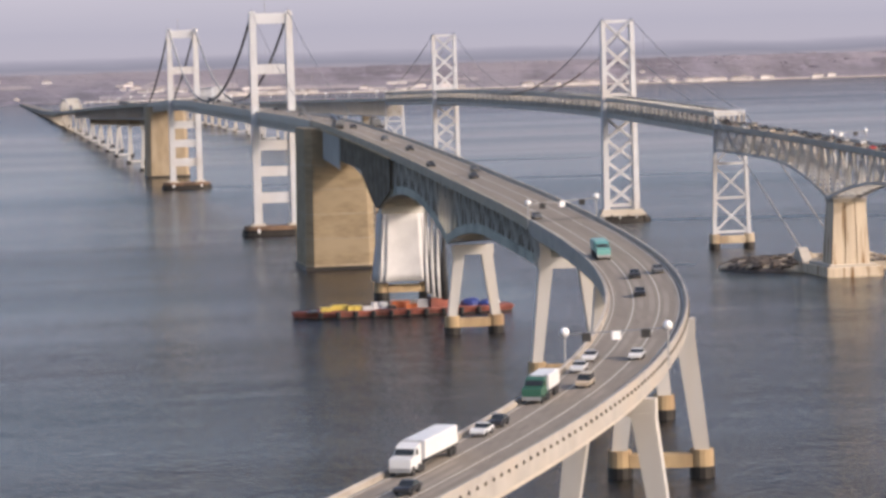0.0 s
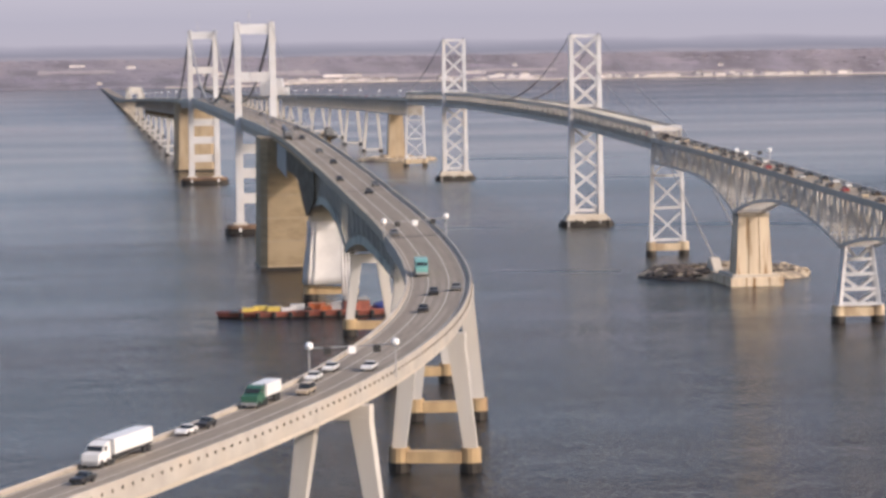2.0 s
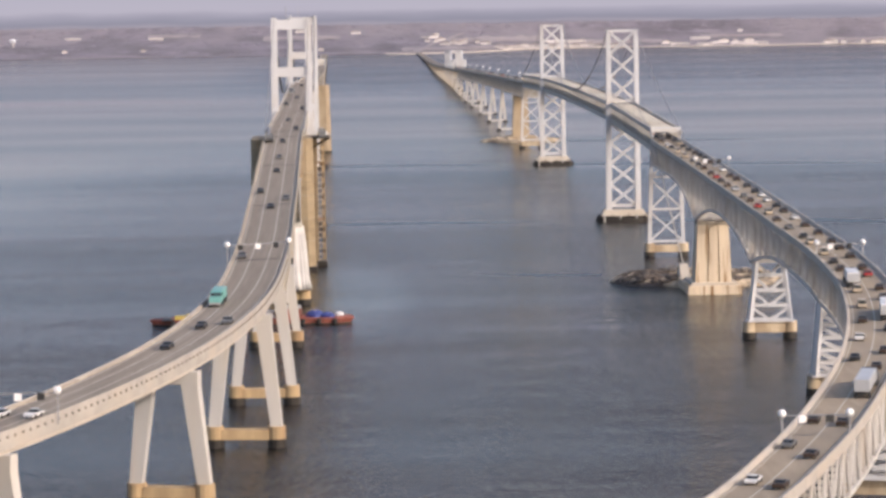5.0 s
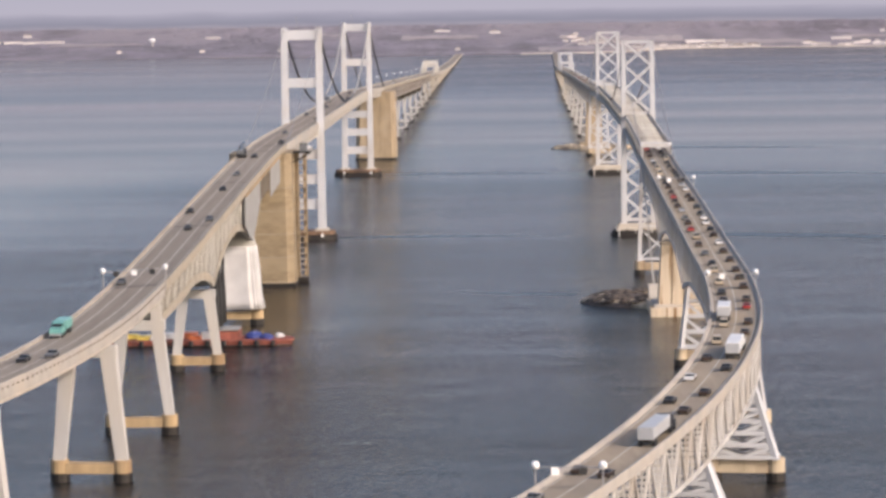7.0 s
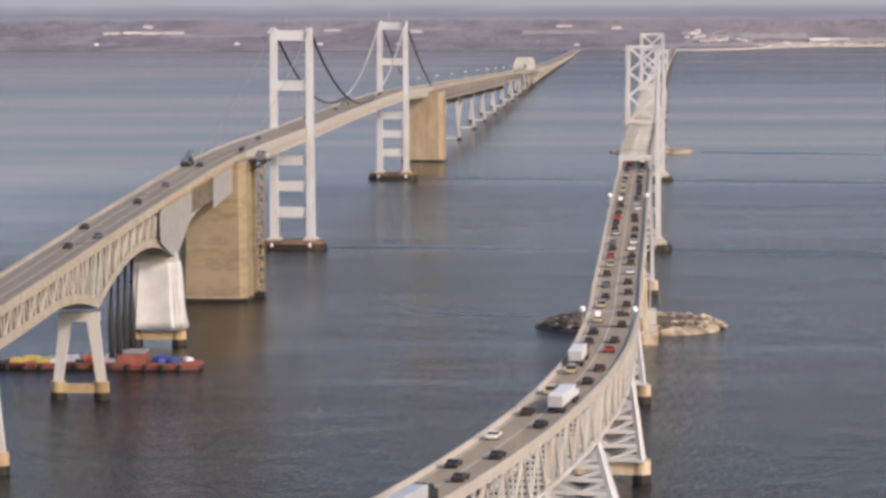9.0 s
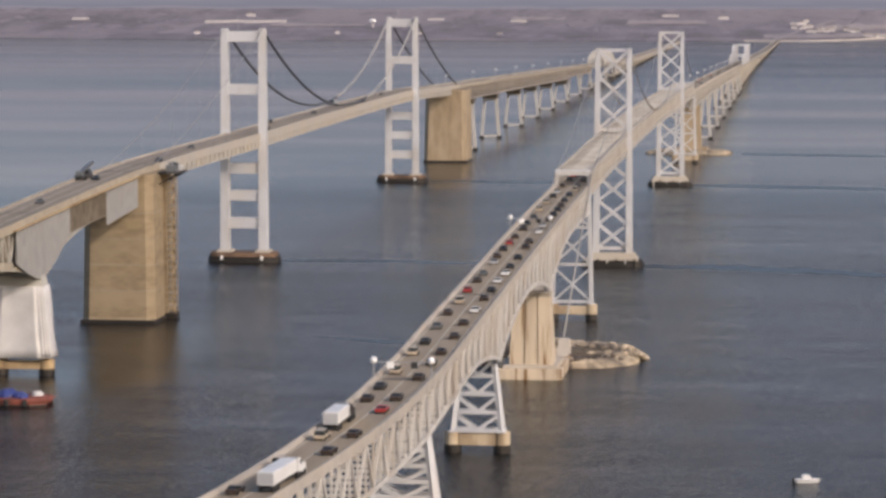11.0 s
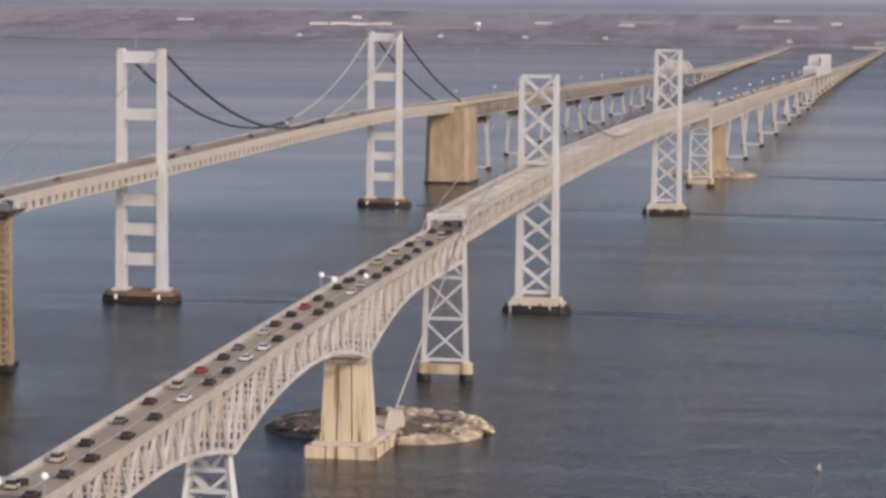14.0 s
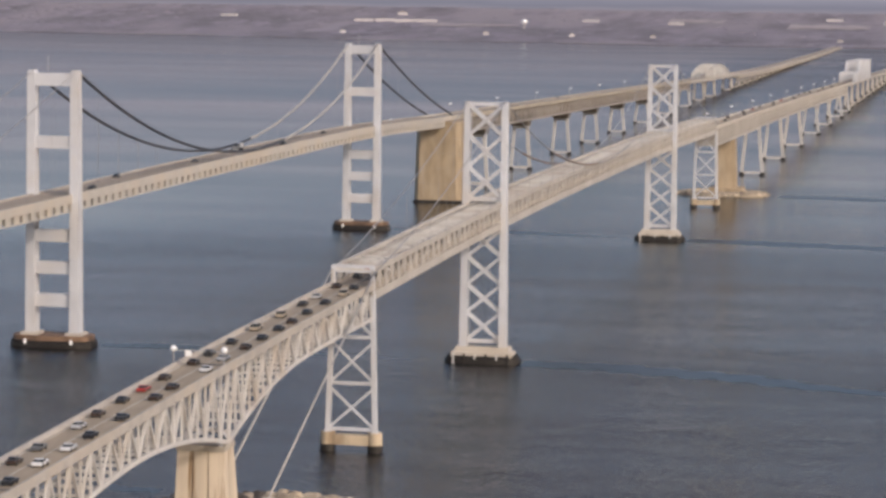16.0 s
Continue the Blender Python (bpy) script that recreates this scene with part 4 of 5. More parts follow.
for i, x in enumerate(xs):
    h = 1.0 + 11.5 * math.sin(math.pi * (i + 1) / (len(xs) + 1)) ** 0.8
    if h > 6:
        beam("portal_strut", offset(NORTH, x, -6.6, h), offset(NORTH, x, 6.6, h), 1.0, 1.2, OLD_STEEL, t)

SE = [628, 738, 890, 1042, 1200, 1370, 1512, 1660, 1768]
for k, (a, b) in enumerate(zip(SE, SE[1:])):
    truss_span("deck_truss", SOUTH, a, b, 4.2, (lambda x: 9.4) if k < 2 else (lambda x: 8.8), 5.5, PALE_TAN,
               "distant pale deck truss of the older bridge", 1.15, single=True)
    road_section(SOUTH, a, b, 4.45, CONCRETE, ASPHALT_S, 2, "distant tan roadway with low pale parapets", CONCRETE, 1.0)
    if k:
        east_pier(SOUTH, b, 3.6, 6.0, 9.6, PIER_WHITE, "distant pale bent with raking legs")
lattice_bent(SOUTH, 628, 4.8, 5.7, 2.0, "slender pale steel bent with crossed panels", 3, 4.6, 1.15, crossed=True)
c = SOUTH(738)
t = thing("anchor_pier", (738, c.y, 0), 0, "distant tan concrete anchor pier on a rocky island", "pier")
# the greyed concrete paints in the haze that dulls this far pier
part("shaft", Shape().taper((738, c.y, 2.0), (5.6, 5.6), (738, c.y, 29.4), (4.0, 4.4)), TAN_GREY, t)
part("base", Shape().box((727, c.y - 9, -2), (749, c.y + 9, 3.0)), TAN_GREY, t)
girder_run(SOUTH, [1768 + 95 * i for i in range(28)] + [4450], 4.45, "distant pale girder span of the older bridge")

# boxy through truss of the older bridge
t = thing("through_truss", SOUTH(1990), 0, "distant white through truss with a stepped top", "truss")
xs = stations(1820, 2110, 14)
for s in (-1, 1):
    lo = [offset(SOUTH, x, s * 6.0, -0.5) for x in xs]
    hi = []
    for i, x in enumerate(xs):
        u = i / (len(xs) - 1)
        hi.append(offset(SOUTH, x, s * 6.0, 17.5 if u > 0.32 else 8.0))
    for i in range(len(xs)):
        beam("vertical", lo[i], hi[i], 1.2, 1.3, WHITE_STEEL, t)
        if i:
            beam("top_chord", hi[i - 1], hi[i], 1.2, 1.4, WHITE_STEEL, t)
            beam("diagonal", lo[i - 1] if i % 2 else hi[i - 1], hi[i] if i % 2 else lo[i], 0.9, 1.0, WHITE_STEEL, t)
for i, x in enumerate(xs):
    u = i / (len(xs) - 1)
    h = 17.5 if u > 0.32 else 8.0
    beam("portal_strut", offset(SOUTH, x, -6, h), offset(SOUTH, x, 6, h), 1.1, 1.6, WHITE_STEEL, t)

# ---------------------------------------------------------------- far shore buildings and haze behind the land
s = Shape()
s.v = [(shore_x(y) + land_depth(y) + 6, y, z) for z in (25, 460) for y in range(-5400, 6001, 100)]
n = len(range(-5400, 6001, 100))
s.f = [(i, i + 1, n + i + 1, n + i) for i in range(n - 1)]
# A sheet that glows: haze, hills and sky are painted into its emission.
HAZE = bpy.data.materials.new("glowing_painted_haze")
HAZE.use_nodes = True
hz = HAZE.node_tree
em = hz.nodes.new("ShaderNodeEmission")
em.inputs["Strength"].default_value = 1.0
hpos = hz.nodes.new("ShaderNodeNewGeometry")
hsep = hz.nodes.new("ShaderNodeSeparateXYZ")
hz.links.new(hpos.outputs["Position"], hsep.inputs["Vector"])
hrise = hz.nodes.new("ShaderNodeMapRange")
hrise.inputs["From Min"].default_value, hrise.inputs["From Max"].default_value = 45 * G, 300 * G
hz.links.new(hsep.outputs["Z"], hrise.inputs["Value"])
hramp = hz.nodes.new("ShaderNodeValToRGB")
# brighter towards the unseen top, to lighten the far water that mirrors it
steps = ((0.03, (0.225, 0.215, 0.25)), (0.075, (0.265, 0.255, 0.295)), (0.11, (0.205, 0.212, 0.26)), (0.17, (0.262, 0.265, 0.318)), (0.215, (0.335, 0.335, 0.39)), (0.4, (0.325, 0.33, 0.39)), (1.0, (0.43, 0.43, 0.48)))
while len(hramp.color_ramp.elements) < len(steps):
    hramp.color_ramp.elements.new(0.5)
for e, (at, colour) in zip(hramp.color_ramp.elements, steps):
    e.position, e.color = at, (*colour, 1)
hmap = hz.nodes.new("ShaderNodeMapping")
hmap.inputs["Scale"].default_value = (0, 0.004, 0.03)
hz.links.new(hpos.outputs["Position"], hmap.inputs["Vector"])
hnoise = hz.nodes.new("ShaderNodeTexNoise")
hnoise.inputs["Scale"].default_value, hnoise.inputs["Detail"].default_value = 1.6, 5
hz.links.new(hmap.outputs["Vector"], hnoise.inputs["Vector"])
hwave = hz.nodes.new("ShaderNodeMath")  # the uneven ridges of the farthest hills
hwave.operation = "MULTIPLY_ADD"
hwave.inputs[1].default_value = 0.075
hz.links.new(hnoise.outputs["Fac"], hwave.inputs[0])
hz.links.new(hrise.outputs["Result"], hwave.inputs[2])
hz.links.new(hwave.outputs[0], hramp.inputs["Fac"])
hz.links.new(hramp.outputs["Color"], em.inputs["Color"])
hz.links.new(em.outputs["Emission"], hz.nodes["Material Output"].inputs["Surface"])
tagged(new("backdrop", s.mesh("distance", HAZE)), "glowing backdrop sheet painted with pale lilac haze beyond the far shore", "sky", kind="structure")


def house(w_, d_, h, pitch, label):
    t = thing("house", (0, 0, 0), 0, label, "house", "far shore buildings")
    part("wall", Shape().box((-d_ / 2, -w_ / 2, 0), (d_ / 2, w_ / 2, h)), HOUSE, t)
    part("roof", Shape().ring_prism([[(x, -w_ / 2 - 0.5, h), (x, w_ / 2 + 0.5, h), (x, 0, h + pitch)] for x in (-d_ / 2 - 0.5, d_ / 2 + 0.5)]), ROOF if pitch > 1 else HOUSE, t)
    return t


rng = random.Random(11)
KINDS = [house(11, 10, 5, 3, "small pale house on the far shore"), house(20, 11, 6, 3.6, "broad pale house on the far shore"),
         house(33, 15, 5, 0.7, "long low white building on the far shore"), house(42, 18, 5.5, 0.7, "very long low white shed inland of the far shore")]
FIRST = [True] * 4


def put_house(kind, u, y):
    x, z = shore_x(y) + land_depth(y) * u, land_height(u, y) - 0.8
    m = pose(x * G, y * G, z * G, 0, 0, rng.uniform(-12, 12))
    if FIRST[kind]:
        KINDS[kind].matrix_basis, FIRST[kind] = m, False
    else:
        copy_thing(KINDS[kind], m)


for y, u, k in ((1030, 0.62, 3), (1075, 0.62, 3), (1120, 0.63, 3), (1165, 0.63, 3), (700, 0.70, 2), (520, 0.66, 2), (1480, 0.7, 2), (-60, 0.60, 2), (-330, 0.34, 3), (-372, 0.33, 3), (-640, 0.4, 3), (210, 0.82, 2)):
    put_house(k, u, y)
# settlements along the shore, then scattered roofs in the woods
for count, a, b, c_, d, kinds in ((44, -480, -190, 0.02, 0.16, (0, 1, 1, 2)), (12, -760, -560, 0.08, 0.26, (1, 2, 0)), (34, -1650, -900, 0.03, 0.14, (0, 1, 1)), (14, -180, -60, 0.30, 0.62, (0, 1, 0)), (16, -1300, 1600, 0.12, 0.8, (0, 0, 1))):
    for i in range(count):
        put_house(rng.choice(kinds), rng.uniform(c_, d), rng.uniform(a, b))

t = thing("water_tower", (4860, 803, 0), 0, "white water tower standing above the far woods", "water tower")
zb = land_height((4860 - shore_x(803)) / land_depth(803), 803) - 1
part("stem", Shape().cylinder((4860, 803), 2.6, 1.6, zb - 3, zb + 12, 10), HOUSE, t)
part("tank", Shape().ring_prism([[(4860 + r * math.cos(a), 803 + r * math.sin(a), z) for a in [2 * math.pi * i / 14 for i in range(14)]]
                                for r, z in ((1.6, zb + 10), (6.4, zb + 13.5), (7.0, zb + 15.5), (5.0, zb + 18.5), (0.8, zb + 19.5))]), GLOBE, t)
t = thing("water_tower", (5310, 1390, 0), 0, "slim white water tower far inland", "water tower")
zb = land_height(0.8, 1210)
part("stem", Shape().cylinder((5310, 1390), 1.6, 1.2, zb - 3, zb + 8, 8), HOUSE, t)
part("tank", Shape().cylinder((5310, 1390), 3.6, 3.6, zb + 8, zb + 12, 10), GLOBE, t)
# beach and the causeway road running inland from the bridge heads
beach_strip = Shape()
yy = list(range(-2200, 60, 20))
beach_strip.v = [(shore_x(y) + d, y, z) for d, z in ((-5, -0.3), (6, 1.9 + 0.8)) for y in yy]
beach_strip.f = [(i, i + 1, len(yy) + i + 1, len(yy) + i) for i in range(len(yy) - 1)]
tagged(new("beach", beach_strip.mesh("beach", SAND)), "thin pale beach along the far shore", "beach", kind="structure")

# ---------------------------------------------------------------- repair work on the newer bridge
def side_sheet(t, name, x0, x1, zt, zb, side, mat, label=""):
    """A hanging sheet along the truss: top drop zt, bottom drop a function of x."""
    xs = stations(x0, x1, 1.5)
    s = Shape()
    rings = []
    for x in xs:
        o = side * 5.75 + 0.12 * math.sin(x * 1.7)
        rings.append([offset(NORTH, x, o, -zt), offset(NORTH, x, o + side * 0.25, -zt), offset(NORTH, x, o + side * 0.25, -zb(x)), offset(NORTH, x, o, -zb(x))])
    s.ring_prism(rings)
    return part(name, s, mat, t, label)


for side in (-1, 1):
    t = thing("containment_screen", offset(NORTH, -238.8, side * 6, 0), 0, "grey repair sheeting hung along the deck truss", "screen", "repair screens")
    side_sheet(t, "sheet", -212.5, -174.2, 1.4, lambda x: 10.0 - 0.03 * (x + 174), side, SHEET)
    side_sheet(t, "sheet", -308, -254.1, 1.4, lambda x: 16.6 - 8.8 * min(1.0, abs(x + 283) / 30) ** 1.3, side, SHEET if side < 0 else NET, "" if side < 0 else "dark brown debris net over the haunch")
    for x0, x1 in ((-311.9, -254.1), (-253, -213.6), (-212.5, -174.2)):
        part("plank_walkway", sweep(NORTH, x0, x1, [(side * 6.3, -1.35), (side * 7.0, -1.35), (side * 7.0, -1.05), (side * 6.3, -1.05)][::side], 4.0), FOOTING, t, "brown plank walkway")
    side_sheet(t, "net", -254.1, -212.5, 1.8, lambda x: 8.4, side * 0.965, NET, "dark brown debris net")
    side_sheet(t, "net", -376.4, -309, 2.4, lambda x: 0.88 * arched(NX[2], NX[1], 15.0, 16.4, 8.8)(x), side * 0.80, NET, "brown debris net")
    side_sheet(t, "net", -491.3, -401.8, 2.4, lambda x: 0.88 * arched(NX[3], NX[2], 8.0, 15.0, 8.2)(x), side * 0.80, NET, "brown debris net")

def haunch(x):
    """Depth of the newer deck trusses west of the anchorage."""
    if x > NX[1]:
        return arched(NX[1], NX[0], 16.4, 9.2, 8.4)(x)
    if x > NX[2]:
        return arched(NX[2], NX[1], 15.0, 16.4, 8.8)(x)
    return arched(NX[3], NX[2], 8.0, 15.0, 8.2)(x)


for x0, x1, f in ((-494, -390.5, haunch), (-388.5, -309, haunch), (-307, -256, haunch)):
    t = thing("soffit_platform", NORTH((x0 + x1) / 2), 0, "grey-green boarded work platform under the truss haunch", "work platform", "repair screens")
    rings = [[offset(NORTH, x, a, -f(x) + b) for a, b in ((-4.95, 0.45), (4.95, 0.45), (4.95, 0.7), (-4.95, 0.7))] for x in stations(x0, x1, 3.0)]
    part("boarding", Shape().ring_prism(rings), SOFFIT, t)
    for s_ in (-1, 1):
        rings = [[offset(NORTH, x, s_ * 4.97, -f(x) + b) for b in (-0.3, 1.7)] + [offset(NORTH, x, s_ * 5.25, -f(x) + b) for b in (1.7, -0.3)] for x in stations(x0, x1, 3.0)]
        part("edge_board", Shape().ring_prism(rings), TAN_FASCIA if s_ < 0 else SOFFIT, t, "boarded edge of the platform")

t = thing("hose_bundle", (-313.9, 128, 0), 0, "black and white hoses hanging from the truss to the barge", "hoses")
for i in range(7):
    x, y = -322 - i * 4.6, 126.6 + (i % 2) * 0.8
    top = NORTH(x).z - arched(NX[2], NX[1], 15.0, 16.4, 8.8)(x) + 1.0
    part("hose", Shape().tube([(x, y, 4.7), (x + 0.3, y + 0.2, 12), (x, y, top)], 0.85 if i % 2 == 0 else 0.45, 8), DARK if i % 2 == 0 else TARP, t, "black hose" if i % 2 == 0 else "white hose", True)

# work barge
BX, BY0, BY1 = -332.0, 107.5, 162.0
t = thing("work_barge", (BX, 134.8, 0), 0, "low rust-red work barge loaded with equipment beside the piers", "barge")
hull = [(-5.4, BY0 + 3.5), (-3, BY0), (3, BY0), (5.4, BY0 + 3.5), (5.4, BY1 - 10), (1.2, BY1), (-1.2, BY1), (-5.4, BY1 - 10)]
part("hull", Shape().ring_prism([[(BX + px * k, y, z) for px, y in hull] for z, k in ((-1.5, 0.9), (0.4, 0.96), (1.5, 1.0), (1.7, 1.0))]), BARGE, t)
part("rubbing_strake", Shape().ring_prism([[(BX + px * k, 134.8 + (y - 134.8) * k, z) for px, y in hull] for z, k in ((0.9, 1.01), (1.25, 1.025), (1.5, 1.01))]), BARGE, t, "raised dark red rubbing strake")
part("waterline_band", Shape().ring_prism([[(BX + px * 1.0, y, z) for px, y in hull] for z in (-1.4, 0.35)]), WET, t, "black band along the waterline")
for i in range(11):
    part("fender", Shape().cylinder((BX - 5.7, BY0 + 4.5 + i * 4.4), 0.6, 0.6, 0.2, 1.6, 8), DARK, t, "black tyre fender")
part("deckhouse", Shape().taper((BX, 124.6, 1.7), (3.6, 3.6), (BX, 124.6, 4.1), (3.3, 3.3)), BARGE, t, "rust-red deckhouse")
part("deckhouse_roof", Shape().box((BX - 3.8, 121.3, 4.1), (BX + 3.8, 128, 4.5)), SHEET, t, "grey deckhouse roof")


def crate(name, x, y, hx, hy, z0, h, mat, label, cat="crate"):
    c = thing(name, (x, y, z0), 0, label, cat, "barge cargo")
    part("body", Shape().taper((x, y, z0), (hx, hy), (x + 0.1, y, z0 + h), (hx * 0.92, hy * 0.9)), mat, c)
    part("lid", Shape().box((x - hx * 0.95, y - hy * 0.95, z0 + h), (x + hx * 0.95, y + hy * 0.95, z0 + h + 0.18)), mat, c)
    for sx in (-1, 1):
        part("rib", Shape().box((x + sx * hx - 0.1, y - 0.15, z0), (x + sx * hx + 0.1, y + 0.15, z0 + h)), mat, c)


def tarp_heap(x, y, hx, hy, h, mat, label, seed):
    """A load under a crumpled sheet."""
    r = random.Random(seed)
    c = thing("covered_load", (x, y, 1.7), 0, label, "load", "barge cargo")
    rings = []
    for q, z in ((1.0, 0.0), (0.95, 0.35), (0.75, 0.75), (0.35, 1.0)):
        rings.append([(x + math.cos(a) * hx * q * r.uniform(0.85, 1.15), y + math.sin(a) * hy * q * r.uniform(0.85, 1.15), 1.7 + h * z * r.uniform(0.8, 1.1) if z else 1.7)
                      for a in [2 * math.pi * i / 16 for i in range(16)]])
    part("sheet", Shape().ring_prism(rings), mat, c)


LOADS = {"yellow": "yellow equipment case on the barge", "white": "white equipment container on the barge", "orange": "rusty orange container on the barge",
         "silver": "grey generator unit on the barge", "beige": "tan timber crate on the barge", "black": "dark compressor unit on the barge"}
for x, y, hx, hy, h, m in ((-334, 154.1, 1.2, 1.5, 0.8, "yellow"), (-332, 150.6, 1.0, 2.0, 1.1, "yellow"), (-334, 147.1, 1.4, 1.8, 0.9, "yellow"), (-330, 145.7, 1.6, 1.2, 0.7, "beige"),
                           (-335, 143.7, 1.2, 1.4, 0.7, "white"), (-332, 140.5, 1.5, 2.0, 1.3, "white"), (-334.5, 137.8, 1.0, 1.1, 0.6, "black"), (-331, 135.2, 1.8, 2.4, 1.4, "orange"),
                           (-335, 133, 1.1, 1.5, 1.0, "orange"), (-333, 130, 1.5, 1.5, 1.7, "silver"), (-329, 131.2, 1.2, 1.2, 1.0, "beige")):
    crate("equipment_case", x, y, hx, hy, 1.7, h, PAINTS[m], LOADS[m])
tarp_heap(-332, 117.6, 3.0, 2.6, 1.8, PAINTS["blue"], "blue tarpaulin heaped over a load", 3)
tarp_heap(-334, 114.1, 2.2, 1.9, 1.3, PAINTS["blue"], "blue tarpaulin heaped over a load", 8)
tarp_heap(-330, 111, 1.6, 1.4, 1.0, TARP, "crumpled white sheet over a small load", 5)
tarp_heap(-336, 157.6, 1.2, 1.4, 0.7, PAINTS["grey"], "dark sheet over a coil of rope", 6)

# ---------------------------------------------------------------- rock islands
def island(cx, cy, rx, ry, rocks, seed, label, dark=None):
    r = random.Random(seed)
    t = thing("rock_island", (cx, cy, 0), 0, label, "rocks")
    s = Shape()
    rings = []
    for q, z in ((1.02, -1.5), (1.0, 0.4), (0.9, 1.7), (0.76, 2.1), (0.55, 1.5), (0.2, 1.4)):
        rings.append([(cx + math.cos(a) * rx * q * (1 + 0.10 * math.sin(3 * a + seed) + 0.07 * math.sin(7 * a)), cy + math.sin(a) * ry * q * (1 + 0.06 * math.sin(5 * a)),
                       z + r.uniform(-0.2, 0.3)) for a in [2 * math.pi * i / 40 for i in range(40)]])
    s.ring_prism(rings)
    part("mound", s, ROCK, t)
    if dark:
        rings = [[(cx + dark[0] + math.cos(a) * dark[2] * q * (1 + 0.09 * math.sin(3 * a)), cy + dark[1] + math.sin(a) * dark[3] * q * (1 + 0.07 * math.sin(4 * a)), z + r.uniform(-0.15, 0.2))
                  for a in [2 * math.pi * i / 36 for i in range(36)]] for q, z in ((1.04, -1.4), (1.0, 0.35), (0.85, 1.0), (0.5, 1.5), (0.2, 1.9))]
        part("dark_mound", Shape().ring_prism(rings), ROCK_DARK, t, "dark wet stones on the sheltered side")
        hollow = [[(cx - 4 + math.cos(a) * 12 * q * (1 + 0.12 * math.sin(4 * a)), cy - 11.5 + math.sin(a) * 8.5 * q * (1 + 0.10 * math.sin(3 * a + 1)), z + r.uniform(-0.1, 0.15))
                   for a in [2 * math.pi * i / 30 for i in range(30)]] for q, z in ((1.0, 1.2), (0.9, 1.95), (0.5, 2.1), (0.2, 2.0))]
        part("hollow", Shape().ring_prism(hollow), EARTH, t, "dark brown earth inside the ring of stones")
    base = []
    for v in range(5):
        m = Shape()
        rr = [[(math.cos(a) * q * (1 + r.uniform(-0.2, 0.2)), math.sin(a) * q * (1 + r.uniform(-0.2, 0.2)), z) for a in [2 * math.pi * i / 6 for i in range(6)]]
              for q, z in ((0.7, -0.5), (1.0, 0.0), (0.5, 0.6))]
        m.ring_prism(rr)
        base.append((m.mesh("rock", ROCK), m.mesh("dark_rock", ROCK_DARK)))
    for i in range(rocks):
        a, q = r.uniform(0, 2 * math.pi), r.uniform(0.35, 1.0) ** 0.6
        x, y = cx + math.cos(a) * rx * q * (1 + 0.08 * math.sin(3 * a + seed)), cy + math.sin(a) * ry * q
        z = 0.5 + 1.6 * min(1.0, (1 - q) / 0.12) + r.uniform(-0.4, 0.3)
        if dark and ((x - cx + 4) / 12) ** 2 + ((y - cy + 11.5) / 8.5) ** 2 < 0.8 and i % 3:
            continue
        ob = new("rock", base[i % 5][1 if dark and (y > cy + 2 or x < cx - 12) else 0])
        size = r.uniform(0.6, 1.8)
        attach(ob, t, Matrix.Translation((x * G, y * G, z * G)) @ Matrix.Rotation(r.uniform(0, 6), 4, "Z") @ Matrix.Diagonal((size, size * r.uniform(0.7, 1.5), size * r.uniform(0.45, 0.85), 1)))


island(-232, 0, 22, 26, 300, 3, "low riprap island, dark on its sheltered side, round a pier", (3, 12, 20, 15))
island(722, -2, 18, 26, 60, 5, "distant low riprap island round a pier")

# ---------------------------------------------------------------- lane signal gantries
def gantry(line, x, half, arm):
    c = line(x)
    t = thing("signal_gantry", c, 0, "thin lane-signal gantry with white signal housings over the road", "gantry", "signal gantries")
    h = 3.7 if line is NORTH else 3.3
    for s in (-1, 1):
        beam("post", offset(line, x, s * (half + 0.9), -1.2), offset(line, x, s * (half + 0.9), h), 0.22, 0.22, POLE, t)
        p = offset(line, x, s * (half + 0.9), h + 0.3)
        part("lamp_housing", Shape().ring_prism([[(p.x + r * math.cos(a), p.y + r * math.sin(a), p.z + z) for a in [2 * math.pi * i / 10 for i in range(10)]]
                                           for r, z in ((0.3, -0.55), (0.58, -0.25), (0.6, 0.25), (0.3, 0.6))]), GLOBE, t, "white rounded lamp housing", True)
    beam("arm", offset(line, x, -half - 0.9, h), offset(line, x, half + 0.9, h), 0.16, 0.2, POLE, t)
    for k in range(arm):
        p = offset(line, x, -half + (k + 0.5) * 2 * half / arm, h - 0.5)
        part("signal_head", Shape().box((p.x - 0.3, p.y - 0.55, p.z - 0.55), (p.x + 0.3, p.y + 0.55, p.z + 0.55)), GLOBE if k == 1 else DARK, t)


for x in (-498, -682):
    gantry(NORTH, x, 5.75, 3)
for x in (-272.7, -499, -700):
    gantry(SOUTH, x, 4.1, 2)

# lamp posts on the eastern spans
for line, xs, half in ((NORTH, range(690, 1900, 145), 6.5), (SOUTH, range(670, 1750, 130), 4.7)):
    for x in xs:
        t = thing("street_lamp", offset(line, x, half, 0), 0, "thin lamp post with a pale head beside the road", "street lamp", "bridge lamps")
        beam("post", offset(line, x, half, -0.5), offset(line, x, half, 5.0), 0.25, 0.25, POLE, t)
        p = offset(line, x, half - 0.6, 5.1)
        part("lamp_head", Shape().box((p.x - 0.5, p.y - 0.9, p.z - 0.3), (p.x + 0.5, p.y + 0.7, p.z + 0.3)), GLOBE, t)


# ---------------------------------------------------------------- vehicles
def wheel(t, x, y, r, w_):
    s = Shape()
    s.ring_prism([[(x + r * math.cos(a), y + yy, r + r * math.sin(a)) for a in [2 * math.pi * i / 12 for i in range(12)]] for yy in (-w_ / 2, w_ / 2)])
    part("wheel", s, DARK, t, "black tyre")


